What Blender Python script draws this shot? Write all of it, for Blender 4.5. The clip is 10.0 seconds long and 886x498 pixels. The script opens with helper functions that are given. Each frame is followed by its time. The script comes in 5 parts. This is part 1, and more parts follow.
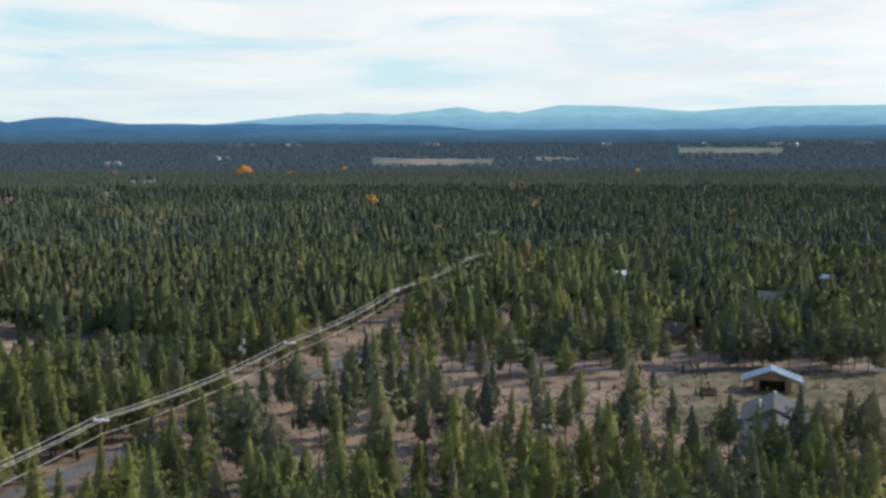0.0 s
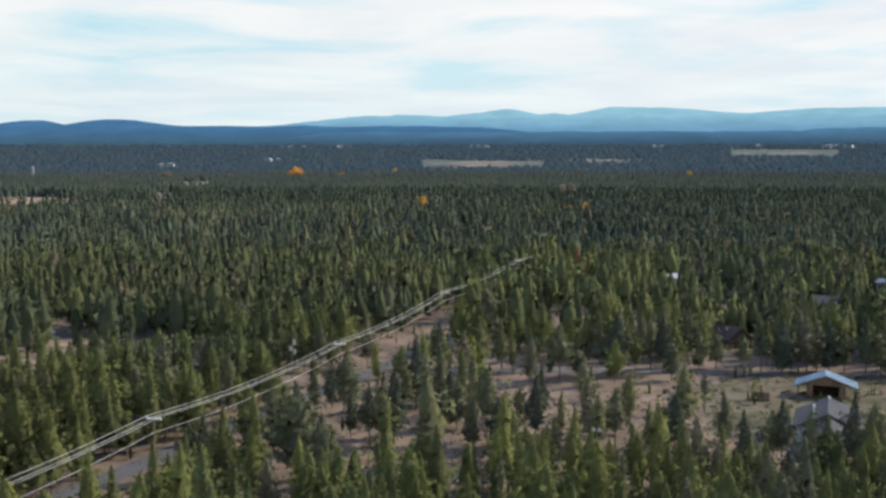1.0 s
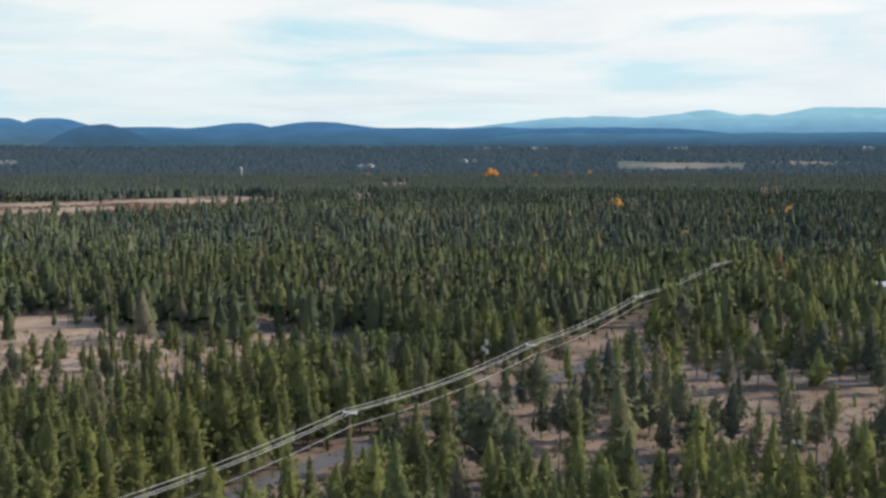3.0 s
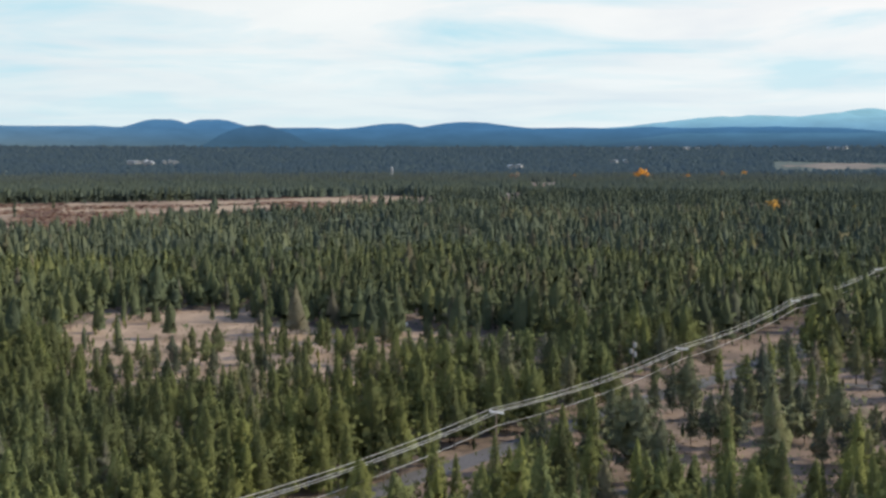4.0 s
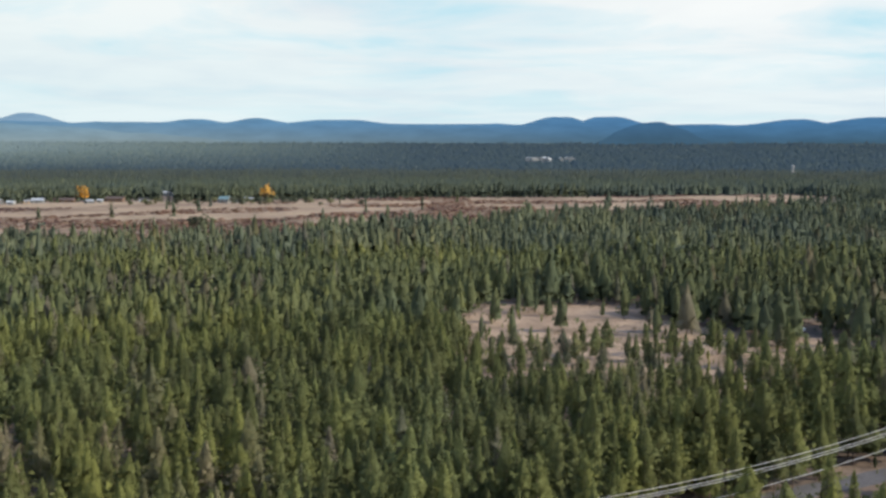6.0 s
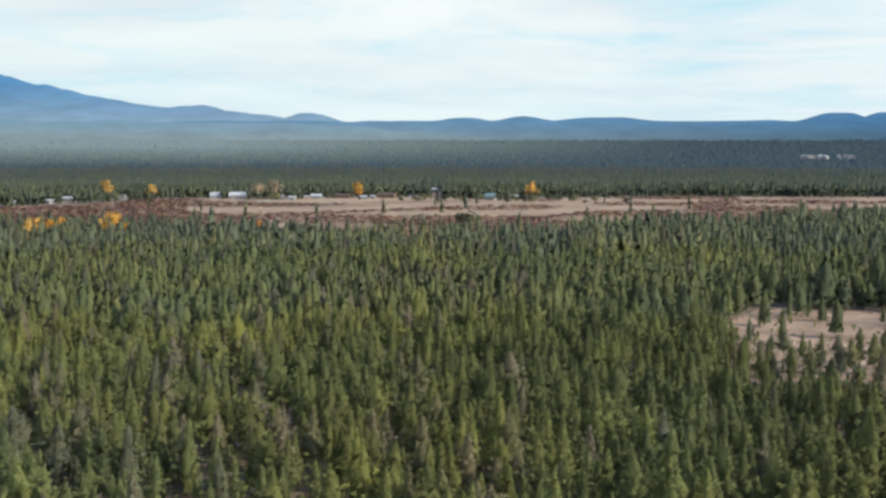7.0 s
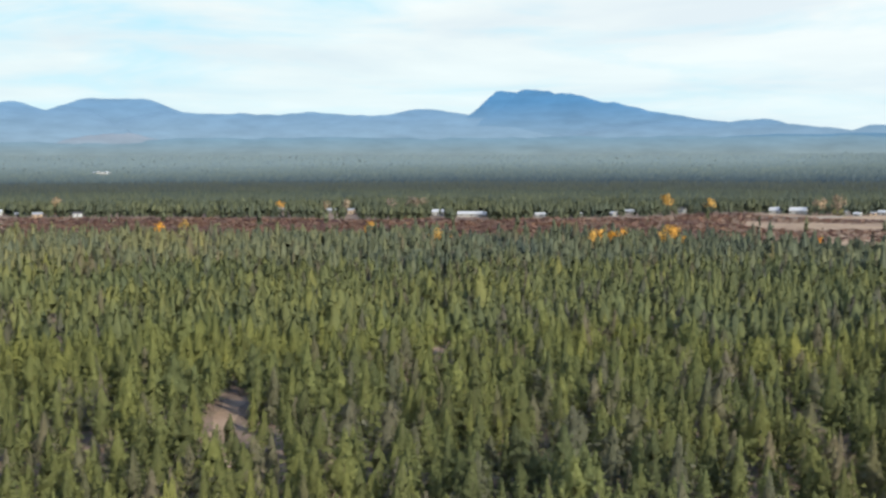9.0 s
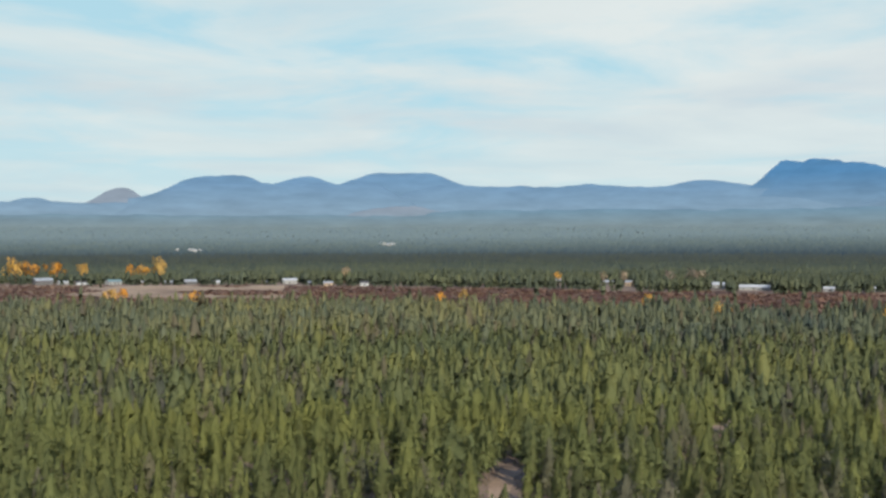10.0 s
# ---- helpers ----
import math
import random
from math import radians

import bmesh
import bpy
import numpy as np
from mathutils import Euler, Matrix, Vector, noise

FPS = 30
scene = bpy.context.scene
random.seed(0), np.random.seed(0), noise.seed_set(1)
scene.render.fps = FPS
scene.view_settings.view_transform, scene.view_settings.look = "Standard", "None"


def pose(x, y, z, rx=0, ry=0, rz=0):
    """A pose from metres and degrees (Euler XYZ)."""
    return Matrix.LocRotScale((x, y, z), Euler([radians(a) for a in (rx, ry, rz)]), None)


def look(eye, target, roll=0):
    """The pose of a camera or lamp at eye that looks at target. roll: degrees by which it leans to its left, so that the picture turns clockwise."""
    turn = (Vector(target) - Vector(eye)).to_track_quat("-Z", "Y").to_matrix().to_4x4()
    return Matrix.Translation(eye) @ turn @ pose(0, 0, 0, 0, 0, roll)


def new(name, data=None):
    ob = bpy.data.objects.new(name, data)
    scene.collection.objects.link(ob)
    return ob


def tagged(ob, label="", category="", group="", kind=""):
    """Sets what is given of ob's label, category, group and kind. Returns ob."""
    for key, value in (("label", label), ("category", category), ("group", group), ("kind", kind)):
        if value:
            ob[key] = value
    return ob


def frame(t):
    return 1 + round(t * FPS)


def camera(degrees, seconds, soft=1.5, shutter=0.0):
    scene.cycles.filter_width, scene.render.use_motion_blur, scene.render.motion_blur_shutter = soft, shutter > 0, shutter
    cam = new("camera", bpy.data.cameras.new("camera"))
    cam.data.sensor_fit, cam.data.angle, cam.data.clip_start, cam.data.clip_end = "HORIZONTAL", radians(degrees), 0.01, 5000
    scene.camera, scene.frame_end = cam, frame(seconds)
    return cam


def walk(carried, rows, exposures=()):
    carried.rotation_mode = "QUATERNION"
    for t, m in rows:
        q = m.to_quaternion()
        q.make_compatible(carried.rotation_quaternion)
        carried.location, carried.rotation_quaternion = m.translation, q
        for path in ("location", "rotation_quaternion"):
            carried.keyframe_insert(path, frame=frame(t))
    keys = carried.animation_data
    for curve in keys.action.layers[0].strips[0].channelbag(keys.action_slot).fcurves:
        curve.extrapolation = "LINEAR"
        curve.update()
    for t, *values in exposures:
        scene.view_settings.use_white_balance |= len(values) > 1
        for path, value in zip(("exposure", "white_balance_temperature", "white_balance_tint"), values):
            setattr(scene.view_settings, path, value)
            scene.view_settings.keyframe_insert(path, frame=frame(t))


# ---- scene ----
EYE = 50.0
cam = camera(42.17, 10.0, soft=2.8)
# seconds, turn to the left, tilt, lean: a camera that hovers in one place and pans
ROWS = [
    (0.0, 0.00, -4.81, 0.11),
    (0.5, 0.98, -4.76, 0.08),
    (1.0, 2.49, -4.71, 0.06),
    (1.5, 4.36, -4.68, 0.07),
    (2.0, 6.48, -4.65, 0.02),
    (2.5, 9.08, -4.63, -0.01),
    (3.0, 12.15, -4.63, -0.03),
    (3.5, 15.65, -4.63, -0.04),
    (4.0, 19.55, -4.63, -0.04),
    (4.5, 23.78, -4.66, -0.04),
    (5.0, 28.11, -4.69, -0.06),
    (5.5, 33.16, -4.74, -0.11),
    (6.0, 38.98, -4.81, -0.15),
    (6.5, 45.37, -4.88, -0.15),
    (7.0, 52.12, -4.95, -0.09),
    (7.5, 58.93, -5.05, -0.07),
    (8.0, 65.76, -5.13, -0.03),
    (8.5, 72.61, -5.19, 0.01),
    (9.0, 79.45, -4.23, 0.13),
    (9.5, 86.30, -1.91, 0.11),
    (10.0, 93.19, -0.64, 0.08),
]
walk(cam, [(t, pose(0, 0, EYE, 0, 0, yaw) @ pose(0, 0, 0, 90 + tilt) @ pose(0, 0, 0, 0, 0, -lean)) for t, yaw, tilt, lean in ROWS],
     [(0.0, 0.35), (5.0, 0.36), (7.0, 0.42), (8.5, 0.52), (9.2, 0.46), (10.0, 0.19)])

# ---- world and sun ----
SUN_AZ, SUN_EL = -65.0, 31.0      # degrees to the left of +y, degrees above the horizon
world = bpy.data.worlds.new("sky")
scene.world = world
world.use_nodes = True
wt = world.node_tree
wt.nodes.clear()


def wire(tree, a, b):
    tree.links.new(a, b)


def node(tree, kind, **values):
    n = tree.nodes.new(kind)
    for key, value in values.items():
        if key in n.inputs:
            n.inputs[key].default_value = value
        else:
            setattr(n, key, value)
    return n


def maths(tree, op, a, b=None, clamp=False):
    n = tree.nodes.new("ShaderNodeMath")
    n.operation, n.use_clamp = op, clamp
    for i, v in enumerate((a, b)):
        if v is None:
            continue
        if isinstance(v, (int, float)):
            n.inputs[i].default_value = v
        else:
            tree.links.new(v, n.inputs[i])
    return n.outputs[0]


def mixed(tree, fac, a, b, blend="MIX"):
    n = tree.nodes.new("ShaderNodeMix")
    n.data_type, n.blend_type = "RGBA", blend
    for slot, v in ((0, fac), (6, a), (7, b)):
        if isinstance(v, (int, float)):
            n.inputs[slot].default_value = v
        elif isinstance(v, tuple):
            n.inputs[slot].default_value = (*v[:3], 1)
        else:
            tree.links.new(v, n.inputs[slot])
    return n.outputs[2]


def ramp(tree, fac, stops):
    n = tree.nodes.new("ShaderNodeValToRGB")
    while len(n.color_ramp.elements) < len(stops):
        n.color_ramp.elements.new(0.5)
    for e, (p, c) in zip(n.color_ramp.elements, stops):
        e.position = p
        e.color = (*c, 1) if isinstance(c, tuple) else (c, c, c, 1)
    tree.links.new(fac, n.inputs[0])
    return n.outputs[0]


sky = node(wt, "ShaderNodeTexSky", sky_type="NISHITA", sun_disc=False)
sky.sun_elevation, sky.sun_rotation = radians(SUN_EL), radians(-SUN_AZ)
sky.altitude, sky.dust_density = 1300, 1.2
# thin broken cloud on a high flat layer
tc = node(wt, "ShaderNodeTexCoord")
sep = node(wt, "ShaderNodeSeparateXYZ")
wire(wt, tc.outputs["Generated"], sep.inputs[0])
up = maths(wt, "ADD", maths(wt, "MAXIMUM", sep.outputs[2], 0.0), 0.07)
flat = node(wt, "ShaderNodeCombineXYZ")
wire(wt, maths(wt, "DIVIDE", sep.outputs[0], up), flat.inputs[0])
wire(wt, maths(wt, "DIVIDE", sep.outputs[1], up), flat.inputs[1])
big = node(wt, "ShaderNodeTexNoise", Scale=0.75, Detail=8.0, Roughness=0.56, Distortion=0.45)
wire(wt, flat.outputs[0], big.inputs["Vector"])
veil = node(wt, "ShaderNodeTexNoise", Scale=0.16, Detail=3.0, Roughness=0.5)
wire(wt, flat.outputs[0], veil.inputs["Vector"])
cover = maths(wt, "ADD", maths(wt, "MULTIPLY", big.outputs[0], 0.75), maths(wt, "MULTIPLY", veil.outputs[0], 0.35))
fold = node(wt, "ShaderNodeTexNoise", Scale=0.55, Detail=6.0, Roughness=0.55, Distortion=0.3)
wire(wt, flat.outputs[0], fold.inputs["Vector"])
grey = ramp(wt, fold.outputs[0], [(0.36, (6.25, 6.65, 7.05)), (0.5, (7.05, 7.25, 7.35)), (0.62, (7.5, 7.6, 7.6))])
# cloud is brighter towards the sun
facing = node(wt, "ShaderNodeVectorMath", operation="DOT_PRODUCT")
wire(wt, tc.outputs["Generated"], facing.inputs[0])
facing.inputs[1].default_value = (-math.sin(radians(SUN_AZ)) * math.cos(radians(SUN_EL)), math.cos(radians(SUN_AZ)) * math.cos(radians(SUN_EL)), math.sin(radians(SUN_EL)))
# and lies closer there
mask = ramp(wt, maths(wt, "ADD", cover, maths(wt, "MULTIPLY", facing.outputs["Value"], 0.026)), [(0.43, 0.05), (0.50, 0.6), (0.58, 1.0)])
lift = maths(wt, "ADD", maths(wt, "MULTIPLY", facing.outputs["Value"], 0.06), 0.975)
glow = node(wt, "ShaderNodeCombineXYZ")
warm = maths(wt, "ADD", maths(wt, "MULTIPLY", facing.outputs["Value"], 0.13), 0.952)
for q, v in enumerate((warm, lift, lift)):
    wire(wt, v, glow.inputs[q])
grey = mixed(wt, 1.0, grey, glow.outputs[0], "MULTIPLY")
pale = mixed(wt, 0.9, sky.outputs[0], (3.8, 6.2, 7.1))
thin = maths(wt, "SUBTRACT", 1.0, maths(wt, "MULTIPLY", maths(wt, "SUBTRACT", sep.outputs[2], 0.25, True), 1.5), True)
mask = maths(wt, "MULTIPLY", mask, thin)
# a thin veil evens the sky out towards the horizon
even = maths(wt, "MULTIPLY", maths(wt, "SUBTRACT", 1.0, maths(wt, "DIVIDE", maths(wt, "SUBTRACT", sep.outputs[2], 0.035), 0.085, True), True), 0.72)
mask = maths(wt, "ADD", maths(wt, "MULTIPLY", mask, maths(wt, "SUBTRACT", 1.0, even)), maths(wt, "MULTIPLY", even, 0.68))
high = mixed(wt, 1.0, sky.outputs[0], (1.8, 2.15, 2.7), "MULTIPLY")
deep = mixed(wt, maths(wt, "MULTIPLY", maths(wt, "SUBTRACT", sep.outputs[2], 0.22), 2.0, True), pale, high)
tone = mixed(wt, mask, deep, grey)
bg = node(wt, "ShaderNodeBackground", Strength=0.1)
wire(wt, tone, bg.inputs[0])
wire(wt, bg.outputs[0], node(wt, "ShaderNodeOutputWorld").inputs[0])

sun = new("sun", bpy.data.lights.new("sun", "SUN"))
sun.data.energy, sun.data.angle, sun.data.color = 4.9, radians(0.8), (1.0, 0.89, 0.71)
a, e = radians(SUN_AZ), radians(SUN_EL)
sun.matrix_world = look((0, 0, 200), (math.sin(a) * math.cos(e), -math.cos(a) * math.cos(e), 200 - math.sin(e)))

# ---- materials ----


def material(name, rough=0.9, spec=0.2, metal=0.0):
    m = bpy.data.materials.new(name)
    m.use_nodes = True
    t = m.node_tree
    b = t.nodes["Principled BSDF"]
    b.inputs["Roughness"].default_value = rough
    b.inputs["Specular IOR Level"].default_value = spec
    b.inputs["Metallic"].default_value = metal
    return m, t, b


def spot(t, scale, detail=3.0, rough=0.55, space="Position"):
    """Noise in metres: world places for large ground, object places for things."""
    n = node(t, "ShaderNodeTexNoise", Scale=scale, Detail=detail, Roughness=rough)
    if space == "Position":
        wire(t, node(t, "ShaderNodeNewGeometry").outputs["Position"], n.inputs["Vector"])
    else:
        wire(t, node(t, "ShaderNodeTexCoord").outputs["Object"], n.inputs["Vector"])
    return n.outputs[0]


def foliage(name, stops, by_object, sheen=0.14, air=None, open_work=0.0):
    """Needles: a tone for each tree, stands that differ, light through the boughs."""
    m = bpy.data.materials.new(name)
    m.use_nodes = True
    t = m.node_tree
    t.nodes.clear()
    if by_object:
        tone = node(t, "ShaderNodeObjectInfo").outputs["Random"]
    else:
        at = node(t, "ShaderNodeAttribute", attribute_name="tone")
        tone = at.outputs["Fac"]
    c = ramp(t, tone, stops)
    c = mixed(t, 1.0, c, ramp(t, spot(t, 2.6, 4.0, 0.65), [(0.3, 0.80), (0.7, 1.2)]), "MULTIPLY")
    c = mixed(t, 1.0, c, ramp(t, spot(t, 0.018, 3.0), [(0.35, (0.82, 0.86, 0.95)), (0.65, (1.12, 1.06, 0.9))]), "MULTIPLY")
    d = node(t, "ShaderNodeBsdfDiffuse")
    wire(t, c, d.inputs[0])
    tr = node(t, "ShaderNodeBsdfTranslucent")
    wire(t, c, tr.inputs[0])
    mx = node(t, "ShaderNodeMixShader")
    mx.inputs[0].default_value = sheen
    wire(t, d.outputs[0], mx.inputs[1])
    wire(t, tr.outputs[0], mx.inputs[2])
    top = mx.outputs[0]
    if open_work:
        # gaps between the needles of a spray
        gap = maths(t, "GREATER_THAN", spot(t, 7.5, 3.0, 0.65), 1.0 - open_work)
        through_it = node(t, "ShaderNodeBsdfTransparent")
        mg = node(t, "ShaderNodeMixShader")
        wire(t, gap, mg.inputs[0])
        wire(t, top, mg.inputs[1])
        wire(t, through_it.outputs[0], mg.inputs[2])
        top = mg.outputs[0]
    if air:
        # haze of miles of air, added as a glow to the farthest woods
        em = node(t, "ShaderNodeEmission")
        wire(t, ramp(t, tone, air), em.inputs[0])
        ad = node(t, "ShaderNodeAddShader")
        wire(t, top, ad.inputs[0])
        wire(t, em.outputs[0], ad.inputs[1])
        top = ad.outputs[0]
    wire(t, top, node(t, "ShaderNodeOutputMaterial").inputs[0])
    return m


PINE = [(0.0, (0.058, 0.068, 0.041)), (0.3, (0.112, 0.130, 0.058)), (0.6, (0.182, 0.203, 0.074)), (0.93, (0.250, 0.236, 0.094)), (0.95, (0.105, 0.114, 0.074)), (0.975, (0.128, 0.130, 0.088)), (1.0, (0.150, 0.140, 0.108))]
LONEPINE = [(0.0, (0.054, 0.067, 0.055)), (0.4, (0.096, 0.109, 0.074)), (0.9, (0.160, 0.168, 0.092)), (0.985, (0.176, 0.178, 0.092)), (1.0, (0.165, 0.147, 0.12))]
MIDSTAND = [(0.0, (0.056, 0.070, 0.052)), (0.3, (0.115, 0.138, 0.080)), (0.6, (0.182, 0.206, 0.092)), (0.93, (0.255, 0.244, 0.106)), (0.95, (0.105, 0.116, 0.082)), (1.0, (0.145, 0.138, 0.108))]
# farther stands: their bluer cast is haze put into the needle colour
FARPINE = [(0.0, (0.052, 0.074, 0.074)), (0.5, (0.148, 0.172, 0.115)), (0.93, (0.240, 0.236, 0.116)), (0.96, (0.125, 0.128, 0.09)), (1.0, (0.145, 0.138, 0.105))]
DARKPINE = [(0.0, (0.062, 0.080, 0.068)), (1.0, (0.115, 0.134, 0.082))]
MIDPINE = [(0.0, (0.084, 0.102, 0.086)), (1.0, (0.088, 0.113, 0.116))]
HAZEPINE = [(0.0, (0.050, 0.068, 0.080)), (0.5, (0.08, 0.10, 0.098)), (1.0, (0.07, 0.09, 0.09))]
GOLD = [(0.0, (0.62, 0.28, 0.05)), (0.5, (0.70, 0.37, 0.07)), (1.0, (0.60, 0.41, 0.14))]
needles_thing = foliage("needles", LONEPINE, True)
sprays_thing = foliage("needle_sprays", LONEPINE, True, 0.12, None, 0.47)
needles = foliage("needles_stand", PINE, False)
sprays = foliage("needle_sprays_stand", PINE, False, 0.22, None, 0.47)
sprays_mid = foliage("needle_sprays_beyond", MIDSTAND, False, 0.36, None, 0.42)
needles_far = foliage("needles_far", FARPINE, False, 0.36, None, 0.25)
needles_dark = foliage("needles_dark", DARKPINE, False)
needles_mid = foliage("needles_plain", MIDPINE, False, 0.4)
needles_haze = foliage("needles_hazy", HAZEPINE, False, 0.4, [(0.0, (0.007, 0.017, 0.029)), (0.5, (0.055, 0.080, 0.085)), (1.0, (0.125, 0.172, 0.192))])
gold_leaves = foliage("gold_leaves", GOLD, True, 0.35)
bare_twigs = foliage("bare_twigs", [(0.0, (0.24, 0.20, 0.16)), (1.0, (0.34, 0.27, 0.20))], True, 0.1)
willow = foliage("willow_twigs", [(0.0, (0.165, 0.098, 0.088)), (0.6, (0.21, 0.13, 0.112)), (1.0, (0.26, 0.18, 0.14))], False, 0.25)


def surface(name, stops, scale, fine, rough=0.9, spec=0.2, metal=0.0, bump=0.3, space="Position"):
    """A surface of two scales of variation."""
    m, t, b = material(name, rough, spec, metal)
    c = ramp(t, spot(t, scale, 4.0, 0.6, space), stops)
    c = mixed(t, 1.0, c, ramp(t, spot(t, fine, 3.0, 0.6, space), [(0.25, 0.75), (0.75, 1.22)]), "MULTIPLY")
    wire(t, c, b.inputs["Base Color"])
    if bump:
        bp = node(t, "ShaderNodeBump", Strength=bump, Distance=0.05)
        wire(t, spot(t, fine * 2, 2.0, 0.6, space), bp.inputs["Height"])
        wire(t, bp.outputs[0], b.inputs["Normal"])
    return m


bark = surface("bark", [(0.3, (0.085, 0.063, 0.050)), (0.7, (0.21, 0.155, 0.118))], 0.8, 6.0, space="Object")
soil = surface("forest_soil", [(0.30, (0.080, 0.062, 0.050)), (0.42, (0.13, 0.098, 0.077)), (0.55, (0.20, 0.150, 0.118)), (0.70, (0.105, 0.092, 0.060))], 0.075, 0.9)
bare_soil = surface("bare_soil", [(0.30, (0.085, 0.067, 0.055)), (0.42, (0.135, 0.098, 0.074)), (0.55, (0.188, 0.136, 0.102)), (0.68, (0.23, 0.168, 0.126)), (0.78, (0.095, 0.085, 0.058))], 0.07, 0.8)
pale_soil = surface("pale_soil", [(0.30, (0.145, 0.104, 0.075)), (0.45, (0.24, 0.174, 0.125)), (0.62, (0.325, 0.242, 0.175)), (0.75, (0.145, 0.120, 0.072))], 0.06, 0.7)
gravel = surface("gravel", [(0.3, (0.080, 0.079, 0.084)), (0.7, (0.118, 0.114, 0.118))], 0.12, 1.5)
asphalt = surface("asphalt", [(0.3, (0.055, 0.056, 0.060)), (0.7, (0.085, 0.083, 0.083))], 0.2, 2.0)
straw = surface("straw", [(0.28, (0.13, 0.088, 0.066)), (0.45, (0.225, 0.165, 0.118)), (0.6, (0.30, 0.228, 0.160)), (0.75, (0.15, 0.120, 0.078))], 0.012, 0.12)
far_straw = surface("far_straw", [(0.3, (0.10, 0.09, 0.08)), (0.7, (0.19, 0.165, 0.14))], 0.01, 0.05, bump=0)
lawn = surface("lawn", [(0.3, (0.050, 0.058, 0.028)), (0.42, (0.085, 0.078, 0.045)), (0.54, (0.135, 0.112, 0.078)), (0.7, (0.060, 0.067, 0.032))], 0.07, 0.7)
# ground beyond 2500 m, with haze put into its bluish colour
far_floor = surface("hazy_forest_floor", [(0.3, (0.045, 0.068, 0.068)), (0.7, (0.085, 0.110, 0.100))], 0.006, 0.03, bump=0)
tin_blue = surface("blue_tin", [(0.3, (0.22, 0.32, 0.43)), (0.7, (0.34, 0.44, 0.54))], 0.5, 4.0, 0.35, 0.5, 0.3, 0.1, "Object")
shingle = surface("grey_shingle", [(0.3, (0.055, 0.058, 0.07)), (0.7, (0.09, 0.093, 0.108))], 0.6, 5.0, space="Object")
brown_roof = surface("brown_shingle", [(0.3, (0.075, 0.06, 0.058)), (0.7, (0.115, 0.09, 0.085))], 0.6, 5.0, space="Object")
white_roof = surface("white_metal", [(0.3, (0.34, 0.37, 0.40)), (0.7, (0.42, 0.45, 0.47))], 0.4, 3.0, 0.5, 0.4, space="Object")
pale_roof = surface("pale_metal", [(0.3, (0.32, 0.36, 0.40)), (0.7, (0.42, 0.46, 0.50))], 0.4, 3.0, 0.5, 0.4, space="Object")
dull_roof = surface("dull_metal", [(0.3, (0.20, 0.23, 0.26)), (0.7, (0.30, 0.33, 0.36))], 0.4, 3.0, 0.5, 0.4, space="Object")
siding = surface("grey_siding", [(0.3, (0.36, 0.40, 0.42)), (0.7, (0.45, 0.48, 0.50))], 0.5, 3.0, space="Object")
dark_siding = surface("dark_siding", [(0.3, (0.09, 0.09, 0.095)), (0.7, (0.14, 0.14, 0.145))], 0.5, 3.0, space="Object")
white_wall = surface("white_siding", [(0.3, (0.25, 0.26, 0.265)), (0.7, (0.32, 0.33, 0.33))], 0.5, 3.0, space="Object")
brown_wall = surface("brown_boards", [(0.3, (0.13, 0.085, 0.06)), (0.7, (0.21, 0.14, 0.10))], 0.5, 4.0, space="Object")
tan_wall = surface("tan_boards", [(0.3, (0.30, 0.23, 0.16)), (0.7, (0.40, 0.31, 0.22))], 0.5, 4.0, space="Object")
teal_roof = surface("teal_metal", [(0.3, (0.09, 0.17, 0.19)), (0.7, (0.14, 0.23, 0.25))], 0.4, 3.0, 0.5, 0.4, space="Object")
dark_wood = surface("dark_boards", [(0.3, (0.07, 0.048, 0.036)), (0.7, (0.12, 0.082, 0.06))], 0.5, 4.0, space="Object")
old_wood = surface("old_wood", [(0.3, (0.16, 0.125, 0.10)), (0.7, (0.26, 0.20, 0.16))], 1.5, 8.0, space="Object")
alu_wire = surface("wire_metal", [(0.3, (0.55, 0.53, 0.50)), (0.7, (0.72, 0.70, 0.66))], 0.5, 3.0, 0.45, 0.5, 0.4, 0.0)
china = surface("white_porcelain", [(0.3, (0.74, 0.74, 0.73)), (0.7, (0.82, 0.82, 0.81))], 1.0, 6.0, 0.3, 0.5, space="Object")
glass_dark, gt, gb = material("window_glass", 0.08, 0.5)
gb.inputs["Base Color"].default_value = (0.03, 0.035, 0.04, 1)


